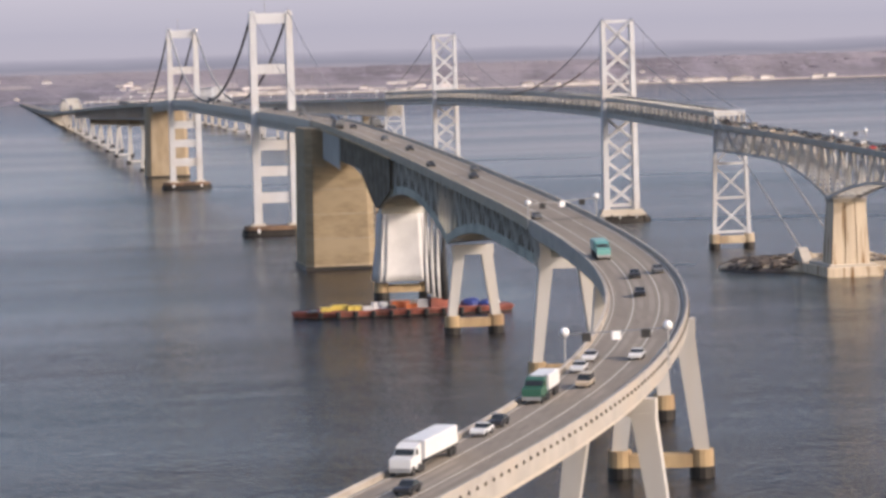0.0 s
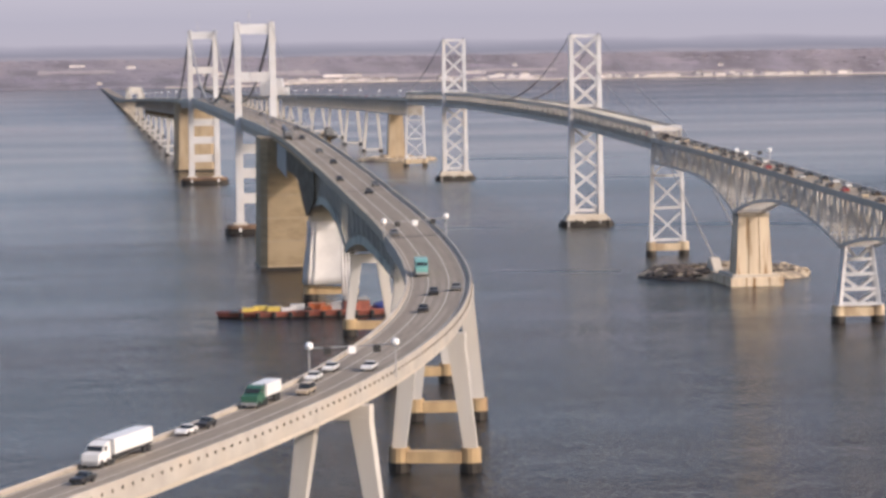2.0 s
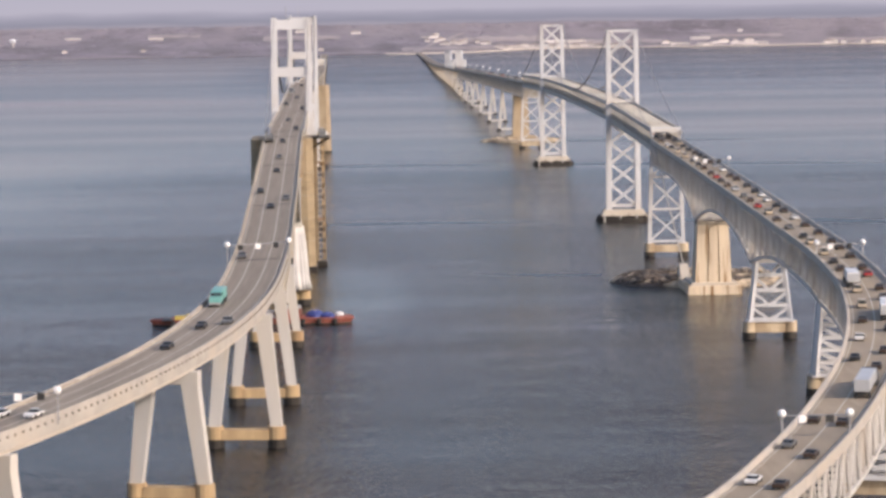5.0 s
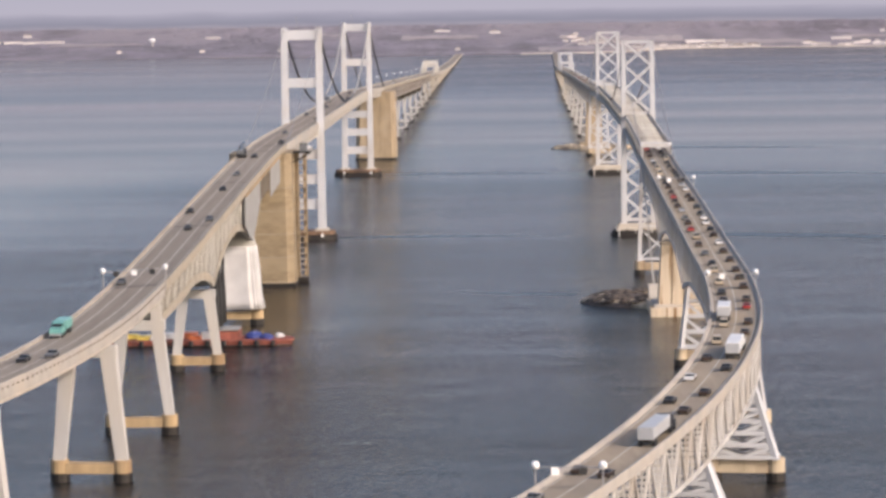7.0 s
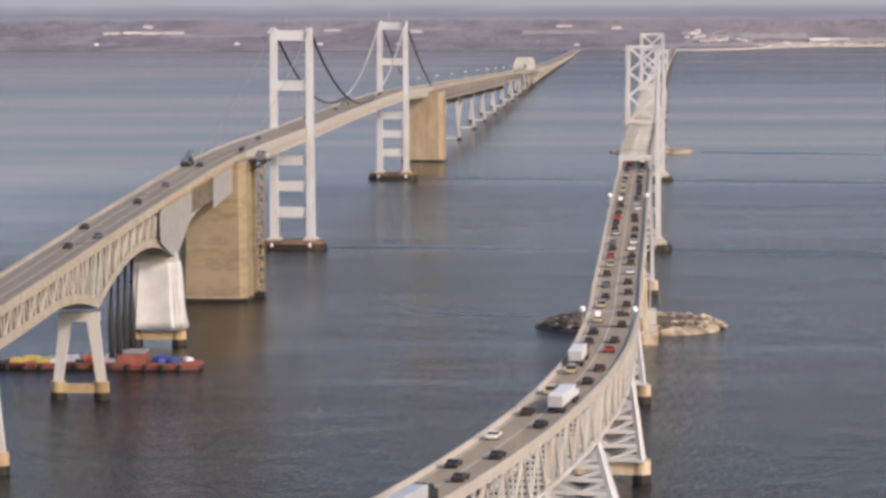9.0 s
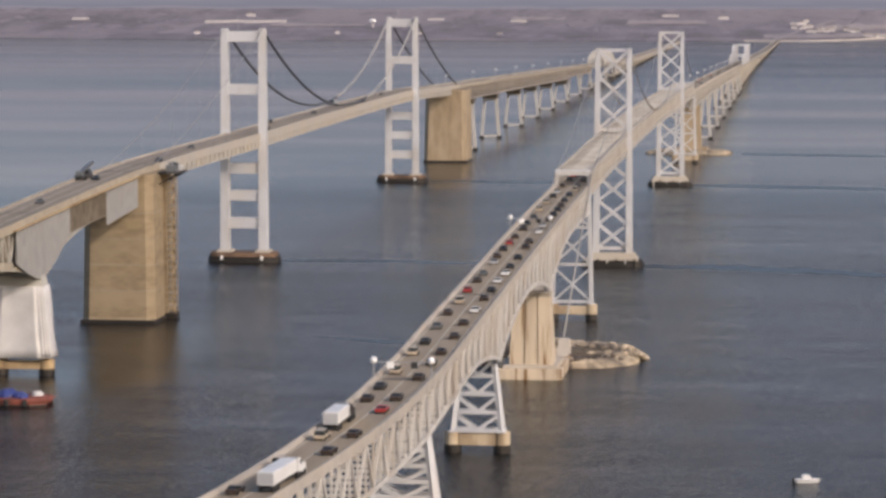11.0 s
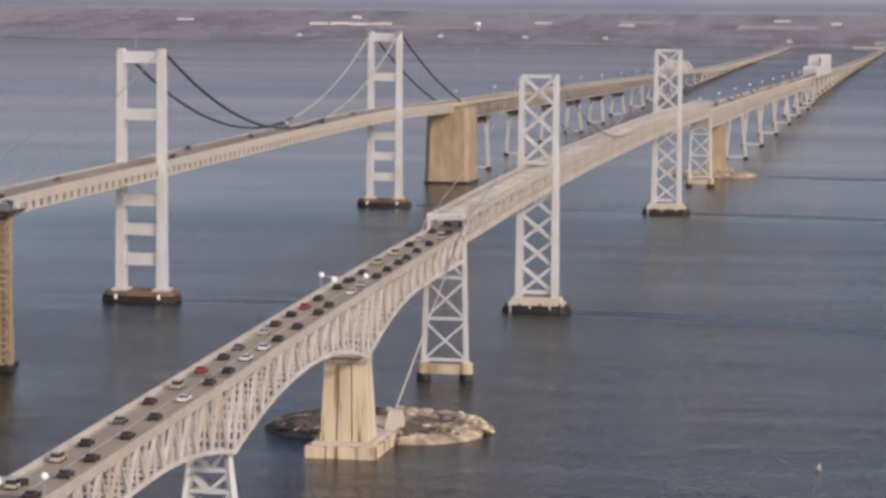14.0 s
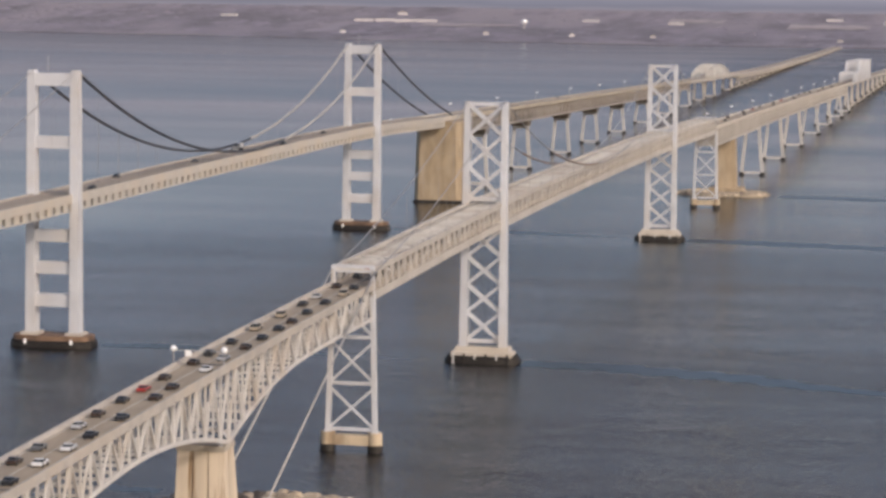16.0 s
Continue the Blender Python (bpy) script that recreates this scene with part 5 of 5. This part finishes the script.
def car(paint, label, van=False):
    L, W_, H = (4.0, 1.75, 1.6) if van else (3.8, 1.7, 1.25)
    t = thing("car", (0, 0, 0), 0, label, "car", "traffic")
    x0, x1 = -L / 2, L / 2
    prof = [(x0, 0.35), (x1, 0.35), (x1, 0.65), (x1 - 0.25, 0.8), (x0 + 0.15, 0.85), (x0, 0.7)]
    s = Shape()
    s.ring_prism([[(x, y * k, z) for x, z in prof] for y, k in ((-W_ / 2, 0.96), (-W_ / 2 + 0.12, 1), (W_ / 2 - 0.12, 1), (W_ / 2, 0.96))])
    part("body", s, paint, t)
    a, b = (x0 + 0.15, x1 - 1.0) if van else (x0 + 0.55, x1 - 1.35)
    c0, c1 = (x0 + 0.25, x1 - 1.5) if van else (x0 + 1.05, x1 - 2.0)
    s = Shape().ring_prism([[(a, -W_ * 0.46, 0.8), (b, -W_ * 0.46, 0.8), (b, W_ * 0.46, 0.8), (a, W_ * 0.46, 0.8)],
                            [(c0, -W_ * 0.39, H - 0.06), (c1, -W_ * 0.39, H - 0.06), (c1, W_ * 0.39, H - 0.06), (c0, W_ * 0.39, H - 0.06)]])
    part("window_band", s, GLASS, t, "dark windows")
    part("roof", Shape().box((c0, -W_ * 0.40, H - 0.06), (c1, W_ * 0.40, H)), paint, t)
    for wx in (x0 + 0.85, x1 - 0.85):
        for sy in (-1, 1):
            wheel(t, wx, sy * (W_ / 2 - 0.12), 0.34, 0.24)
    return t


def lorry(paint_cab, paint_box, label, L=11.0, gap=0.9, top=3.05):
    """A truck: bonneted tractor with sleeper and fairing, and a closed box with rounded edges on its own chassis."""
    t = thing("truck", (0, 0, 0), 0, label, "truck", "traffic")
    x0 = -L / 2
    x1 = x0 + L - 4.2
    box = part("cargo_box", Shape().ring_prism([[(x, y, z) for y, z in ((-1.25, 1.1), (1.25, 1.1), (1.25, top - 0.12), (1.13, top), (-1.13, top), (-1.25, top - 0.12))] for x in (x0, x1)]), PAINTS[paint_box], t)
    part("rear_door", Shape().box((x0 - 0.06, -1.15, 1.2), (x0, 1.15, top - 0.2)), PAINTS["silver"], box, "ribbed pale rear door")
    for sy in (-1, 1):
        part("side_rail", Shape().box((x0, sy * 1.25 - 0.04, 1.02), (x1, sy * 1.25 + 0.04, 1.2)), DARK, box, "dark lower rail")
    cx = x1 + gap
    prof = [(cx, 0.6), (cx + 3.2, 0.6), (cx + 3.3, 1.0), (cx + 3.2, 1.75), (cx + 1.95, 1.95), (cx + 1.5, 2.6), (cx + 0.9, 2.85), (cx, top - 0.05)]
    cab = part("cab", Shape().ring_prism([[(x, y * (1.0 if z < 2 else 0.94), z) for x, z in prof] for y in (-1.15, 1.15)]), PAINTS[paint_cab], t)
    part("windscreen", Shape().ring_prism([[(cx + 1.99, y, 1.98), (cx + 1.57, y, 2.54), (cx + 1.63, y, 2.56), (cx + 2.07, y, 2.02)] for y in (-1.0, 1.0)]), GLASS, cab, "dark windscreen")
    for sy in (-1, 1):
        part("side_window", Shape().box((cx + 0.95, sy * 1.13 - 0.03, 1.95), (cx + 1.5, sy * 1.13 + 0.03, 2.55)), GLASS, cab)
        beam("exhaust_stack", (cx - 0.25, sy * 0.95, 0.8), (cx - 0.25, sy * 0.95, top + 0.1), 0.16, 0.16, POLE, t)
    part("bumper", Shape().box((cx + 3.25, -1.15, 0.45), (cx + 3.45, 1.15, 0.85)), POLE, t)
    part("chassis", Shape().box((x0 + 0.3, -0.8, 0.6), (cx + 0.2, 0.8, 1.1)), DARK, t)
    for wx in (x0 + 0.9, x0 + 2.1, cx - 0.3, cx + 0.8, cx + 2.5):
        for sy in (-1, 1):
            wheel(t, wx, sy * 1.05, 0.5, 0.35)
    return t


def park(line, x, side, west):
    p = offset(line, x, side, 0.05)
    d = line(x + 1) - line(x - 1)
    yaw = math.degrees(math.atan2(d.y, d.x)) + (180 if west else 0)
    pitch = -math.degrees(math.atan2(d.z, math.hypot(d.x, d.y))) * (-1 if west else 1)
    return Matrix.Translation(p * G) @ Euler((0, radians(pitch), radians(yaw))).to_matrix().to_4x4()


CARS = {k: car(PAINTS[k], lab, v) for k, lab, v in (
    ("black", "black car on the roadway", False), ("white", "white car on the roadway", False), ("silver", "silver car on the roadway", False),
    ("grey", "dark grey car on the roadway", False), ("red", "red car on the roadway", False), ("beige", "beige car on the roadway", True), ("brown", "dark brown car on the roadway", False))}
USED = set()


def place_car(colour, line, x, side, west):
    m = park(line, x, side, west)
    if colour in USED:
        copy_thing(CARS[colour], m)
    else:
        CARS[colour].matrix_basis = m
        USED.add(colour)


rng = random.Random(4)
COL = ["black", "brown", "brown", "grey", "silver", "black", "beige", "black", "brown", "brown", "white", "black", "brown", "brown", "black", "beige", "brown", "red"]
# slow traffic on the older bridge
TRUCK_GAPS = ((-690, -645, -2.4), (-600, -566, -2.4), (-545, -519, 2.4), (-680, -640, 2.4))
for lane in (-2.3, 2.3):
    x = -790 + (6 if lane > 0 else 0)
    while x < -40:
        if not any(a < x < b and lane * side > 0 for a, b, side in TRUCK_GAPS):
            place_car(rng.choice(COL), SOUTH, x, lane + rng.uniform(-0.3, 0.3), False)
        x += rng.uniform(11, 21) if x > -585 else rng.uniform(14, 26)
for x in range(-30, 1750, 52):
    place_car(rng.choice(COL), SOUTH, x + rng.uniform(-12, 12), rng.choice((-2.1, 2.1)), False)
# light traffic on the newer bridge
for x, lane, c in ((-866, 0, "black"), (-800, -3.7, "grey"), (-767.5, -0.6, "black"), (-735, 3.7, "white"), (-729.5, 3.6, "black"), (-703, 0.2, "beige"), (-690, 3.5, "white"), (-681, 3.6, "white"),
                   (-682, -2.6, "white"), (-616, 0.9, "black"), (-592, 0.6, "black"), (-588, -3.4, "grey"), (-491, 3.9, "grey"), (-398, 0.1, "black"), (-380, -3.4, "grey"), (-360, 3.7, "black"), (-306, 0.2, "black"),
                   (-262, 0.1, "grey"), (-200, 0, "black"), (-135, -3.7, "black"), (-70, 0, "grey"), (47, -3.7, "black"), (96, 3.7, "black"), (176, 0, "grey"), (290, -3.7, "black"), (375, 0, "black"), (530, 3.7, "white"),
                   (703, 0, "silver"), (863, -3.7, "white"), (1052, 3.7, "grey"), (1270, 0, "white"), (1546, 0, "silver"), (1735, -3.7, "black")):
    place_car(c, NORTH, x, lane, True)
lorry("white", "white", "white articulated truck with a long trailer on the curved roadway", 14.5).matrix_basis = park(NORTH, -752.5, 3.8, True)
lorry("green", "white", "green truck with a pale cargo box", 10.0, 0.4, 2.9).matrix_basis = park(NORTH, -711, 3.8, True)
lorry("teal", "teal", "pale teal box truck on the bridge", 9.0, 0.3, 2.9).matrix_basis = park(NORTH, -560, 3.0, True)
lorry("black", "silver", "silver articulated truck with a dark cab on the older bridge", 15.5).matrix_basis = park(SOUTH, -662, -2.4, False)
lorry("white", "white", "white articulated truck on the older bridge", 14.0).matrix_basis = park(SOUTH, -583, -2.3, False)
lorry("black", "white", "white box truck with a dark cab", 11.5).matrix_basis = park(SOUTH, -539, 2.3, False)
lorry("grey", "silver", "small grey truck on the suspended span", 8.5, 0.3, 2.8).matrix_basis = park(NORTH, 248, 3.5, True)

# inspection crane parked by the anchorage
c = offset(NORTH, -196, 4.2, 0)
t = thing("crane_truck", c, 0, "dark crane truck with a folded boom beside the parapet", "crane")
part("chassis", Shape().box((c.x - 6, c.y - 1.2, c.z + 0.5), (c.x + 5, c.y + 1.2, c.z + 1.3)), PAINTS["black"], t)
part("cab", Shape().taper((c.x - 5.0, c.y, c.z + 1.3), (1.0, 1.1), (c.x - 5.1, c.y, c.z + 2.5), (0.8, 1.0)), PAINTS["grey"], t)
beam("boom", (c.x - 4.5, c.y, c.z + 1.9), (c.x + 10.5, c.y + 0.4, c.z + 4.0), 0.8, 0.8, PAINTS["grey"], t)
beam("jib", (c.x + 10.5, c.y + 0.4, c.z + 4.0), (c.x + 4.0, c.y + 1.2, c.z + 2.9), 0.5, 0.5, PAINTS["black"], t)
part("turret", Shape().taper((c.x + 2.0, c.y, c.z + 1.3), (1.9, 1.2), (c.x + 1.6, c.y, c.z + 2.6), (1.5, 1.0)), PAINTS["black"], t)
for wx in (-4.6, -2.8, 1.6, 3.4):
    for sy in (-1, 1):
        part("wheel", Shape().ring_prism([[(c.x + wx + 0.5 * math.cos(a), c.y + sy * 1.05 + yy, c.z + 0.5 + 0.5 * math.sin(a)) for a in [2 * math.pi * i / 10 for i in range(10)]] for yy in (-0.18, 0.18)]), DARK, t, "black tyre")

# boats
def boat_point(a, b, z):
    c, q = 0.78 * math.cos(radians(-78)), 0.78 * math.sin(radians(-78))
    return (-418 + a * c - b * q, -67.5 + a * q + b * c, 0.78 * z)


t = thing("motor_boat", (-418, -67.5, 0), 0, "small white motor boat lying on the water", "boat")
outline = ((-3.0, -1.1), (-2.8, -1.2), (1.4, -1.2), (2.8, -0.7), (3.7, 0), (2.8, 0.7), (1.4, 1.2), (-2.8, 1.2), (-3.0, 1.1))
part("hull", Shape().ring_prism([[boat_point(a * k, b * k, z) for a, b in outline] for z, k in ((-0.2, 0.8), (0.5, 0.95), (0.8, 1.0), (0.9, 0.97))]), PAINTS["white"], t)
part("rubbing_strake", Shape().ring_prism([[boat_point(a * k, b * k, z) for a, b in outline] for z, k in ((0.62, 1.0), (0.68, 1.03), (0.76, 1.02))]), DARK, t, "dark rubbing strake")
cabin = part("cabin", Shape().ring_prism([[boat_point(a, b, z) for a, b in r] for z, r in ((0.85, ((-1.2, -0.85), (1.5, -0.8), (1.5, 0.8), (-1.2, 0.85))), (1.9, ((-1.1, -0.7), (0.8, -0.65), (0.8, 0.65), (-1.1, 0.7))))]), PAINTS["white"], t)
part("windscreen", Shape().ring_prism([[boat_point(a, b, z) for a, b in ((1.44 - d, -0.7), (1.56 - d, -0.7), (1.56 - d, 0.7), (1.44 - d, 0.7))] for z, d in ((1.0, 0.0), (1.75, 0.5))]), GLASS, cabin)
part("outboard_motor", Shape().ring_prism([[boat_point(a, b, z) for a, b in ((-3.5, -0.25), (-3.0, -0.25), (-3.0, 0.25), (-3.5, 0.25))] for z in (0.0, 1.2)]), DARK, t, "black outboard motor")
t = thing("channel_buoy", (-267, -103.4, 0), 0, "small pale buoy floating on the water", "buoy")
part("float", Shape().cylinder((-267, -103.4), 0.6, 0.55, -0.3, 0.5, 12), PAINTS["beige"], t)
part("topmark", Shape().cylinder((-267, -103.4), 0.25, 0.2, 0.5, 1.2, 8), PAINTS["white"], t)


# ---------------------------------------------------------------- landing at the head of the anchorage stair
px, py, pz = -153.0, 115.2, 43.3
t = thing("stair_head_platform", (px, py, pz), 0, "timber and steel landing at the head of the anchorage stair", "platform")
part("deck", Shape().box((px - 9, py - 1.2, pz - 0.4), (px + 5, py + 4.6, pz)), FENDER, t)
for i in range(8):
    x = px - 9 + i * 2.0
    beam("rail_post", (x, py - 1.1, pz), (x, py - 1.1, pz + 1.2), 0.14, 0.14, POLE, t)
beam("rail", (px - 9, py - 1.1, pz + 1.2), (px + 5, py - 1.1, pz + 1.2), 0.12, 0.12, POLE, t)
for k in (-8.0, -2.0, 4.0):
    beam("bracket", (px + k, py + 4.4, pz - 3.4), (px + k, py - 1.0, pz - 0.4), 0.35, 0.35, FENDER, t)


def machine(x, y, z, hx, hy, h, mat, name, label, cat):
    m = thing(name, (x, y, z), 0, label, cat, "repair equipment")
    part("body", Shape().taper((x, y, z + 0.2), (hx, hy), (x, y, z + h), (hx * 0.94, hy * 0.92)), mat, m)
    part("skid", Shape().box((x - hx * 1.05, y - hy * 0.9, z), (x + hx * 1.05, y + hy * 0.9, z + 0.2)), DARK, m)
    part("cap", Shape().cylinder((x + hx * 0.4, y), 0.25, 0.2, z + h, z + h + 0.5, 8), POLE, m)


machine(px - 6.4, py + 1.2, pz, 2.0, 1.2, 2.1, PAINTS["grey"], "compressor", "dark grey compressor on the stair-head landing", "compressor")
machine(px - 2.2, py + 1.4, pz, 1.5, 1.2, 2.6, PAINTS["black"], "generator", "black generator on the stair-head landing", "generator")
machine(px + 1.4, py + 0.4, pz, 1.2, 0.9, 1.5, PAINTS["white"], "water_tank", "white tank on the stair-head landing", "tank")
machine(px + 3.9, py + 2.0, pz, 0.9, 1.2, 1.2, PAINTS["beige"], "tool_chest", "tan tool chest on the stair-head landing", "chest")

# ---------------------------------------------------------------- tide lines streaming from the piers
def tide_line(pts, width, mat, z, label):
    """A long slick on the water, tapering along its course."""
    s = Shape()
    n = 40
    P = [Vector((x, y, 0)) for x, y in pts]
    for i in range(n + 1):
        u = i / n * (len(P) - 1)
        k = min(int(u), len(P) - 2)
        p = P[k].lerp(P[k + 1], u - k)
        d = (P[k + 1] - P[k]).normalized()
        w_ = width * (0.35 + 0.65 * math.sin(math.pi * min(1, i / n + 0.12)) ** 0.7) * (1 + 0.3 * math.sin(i * 1.9)) * (1 - 0.75 * (i / n) ** 3)
        for e in (-1, 1):
            q = p + Vector((d.y, -d.x, 0)) * (e * w_ + 0.8 * math.sin(i * 0.55))
            s.v.append((q.x, q.y, z))
    s.f = [(2 * i, 2 * i + 1, 2 * i + 3, 2 * i + 2) for i in range(n)]
    tagged(new("water_wake", s.mesh("tide_line", mat)), label, "water", kind="structure")


tide_line([(24, -12), (21, -40), (10, -75), (-8, -110), (-35, -160)], 8.5, WAKE_DARK, 0.012, "dark ruffled tide line trailing from a bridge tower")
tide_line([(444, -14), (440, -50), (429, -110), (409, -190)], 11.0, WAKE_DARK, 0.012, "dark ruffled tide line trailing from a bridge tower")
tide_line([(28, 117), (30, 95), (28, 60), (22, 20)], 5.0, WAKE_DARK, 0.012, "dark ruffled tide line trailing from a bridge tower")
tide_line([(457, 119), (459, 90), (453, 40), (445, 10)], 7.0, WAKE_DARK, 0.012, "dark ruffled tide line trailing from a bridge tower")
tide_line([(722, -32), (712, -90), (697, -170)], 11.0, WAKE_DARK, 0.012, "dark ruffled tide line trailing from a far pier")
tide_line([(-207, 28), (-204, 46), (-194, 70)], 3.0, WAKE_DARK, 0.012, "dark ruffled water beside the rock island")


# ---------------------------------------------------------------- expansion joints across the roadways
for line, x, half in ((NORTH, -172, 4.75), (NORTH, -144.8, 4.75), (NORTH, -283, 4.75), (NORTH, -389.5, 4.75), (NORTH, -496, 4.75), (NORTH, 612.4, 4.75),
                      (SOUTH, -143.5, 3.9), (SOUTH, -268, 3.9), (SOUTH, -389, 3.9), (SOUTH, -497, 3.9), (SOUTH, 628, 3.9)):
    t = thing("expansion_joint", line(x), 0, "dark steel expansion joint across the roadway", "joint", "expansion joints")
    for k in range(2):
        part("joint_plate", sweep(line, x - 0.9 + k, x - 0.1 + k, [(-half, 0.02), (half, 0.02), (half, 0.05), (-half, 0.05)], 0.8), SLOT, t)


# ---------------------------------------------------------------- cleared ground and the road inland
def land_patch(y0, y1, u0, u1, seed, name, mat, label):
    """An uneven sheet of open ground lying on the far land."""
    y0, y1 = 1.25 * y0 - 45, 1.25 * y1 - 45
    r = random.Random(seed)
    s = Shape()
    n, m = 14, 6
    edge = [(r.uniform(0, 0.25), r.uniform(0.75, 1.0)) for _ in range(n + 1)]
    for i in range(n + 1):
        y = y0 + (y1 - y0) * i / n
        a, b = edge[i]
        for j in range(m + 1):
            u = u0 + (u1 - u0) * (a + (b - a) * j / m)
            s.v.append((shore_x(y) + land_depth(y) * u, y, land_height(u, y) + 1.4))
    s.f = [(i * (m + 1) + j, (i + 1) * (m + 1) + j, (i + 1) * (m + 1) + j + 1, i * (m + 1) + j + 1) for i in range(n) for j in range(m)]
    tagged(new(name, s.mesh(name, mat)), label, "ground", kind="structure")


CLEARED = ((-210, -40, 0.36, 0.62), (-420, -240, 0.20, 0.44), (-960, -690, 0.12, 0.38), (-140, 40, 0.10, 0.30), (140, 270, 0.58, 0.72), (380, 470, 0.70, 0.80), (-620, -480, 0.42, 0.56), (700, 860, 0.50, 0.60))
for k, (y0, y1, u0, u1) in enumerate(CLEARED):
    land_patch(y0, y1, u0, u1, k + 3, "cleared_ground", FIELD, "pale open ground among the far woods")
s = Shape()
for i in range(41):
    u = 0.01 + 0.70 * i / 40
    y = -20 - 190 * u ** 1.5
    for e in (-1, 1):
        s.v.append((shore_x(y) + land_depth(y) * u, y + e * 7, land_height(u, y) + 2.0))
s.f = [(2 * i, 2 * i + 1, 2 * i + 3, 2 * i + 2) for i in range(40)]
tagged(new("road", s.mesh("inland_road", FIELD)), "pale highway running inland from the bridge heads", "road", kind="structure")

# ---------------------------------------------------------------- bare woods over the far land
def clump(s, u, y, wu, wy, h, r):
    """One low, lumpy group of crowns following the slope of the land, u and its half depth wu as shares of the land's depth."""
    n = 6
    a0 = r.uniform(0, 6)
    rings = []
    for q, up in ((1.3, -0.5), (0.85, 0.75), (0.4, 1.0)):
        ring = []
        for i in range(n):
            a = a0 + 2 * math.pi * i / n
            v, w = max(0.005, u + math.cos(a) * wu * q * r.uniform(0.8, 1.2)), y + math.sin(a) * wy * q * r.uniform(0.8, 1.2)
            ring.append((shore_x(w) + land_depth(w) * v, w, land_height(v, w) + h * up * r.uniform(0.85, 1.1)))
        rings.append(ring)
    s.ring_prism(rings)


OPEN_GROUND = [(1.25 * a - 45, 1.25 * b - 45, c, d) for a, b, c, d in CLEARED]
rng = random.Random(29)
s = Shape()
for i in range(15000):
    y, u = rng.uniform(-1750, 2000), rng.uniform(0.02, 1.0) ** 1.15
    grove = noise.noise(Vector((u * 5, y * 0.008, 7)))
    if grove < -0.28 or any(a < y < b and c < u < d for a, b, c, d in OPEN_GROUND) or abs(y + 20 + 190 * u ** 1.5) < 14:
        continue
    if y < -190 and u < 0.14:
        continue
    clump(s, u, y, rng.uniform(0.012, 0.028), rng.uniform(5, 16), rng.uniform(0.4, 1.1) * min(1.0, land_depth(y) / 700), rng)
tagged(new("woods", s.mesh("woods", CROWNS, True)), "bare purple-brown winter woods covering the far shore, paled by painted haze", "woods", kind="stuff")
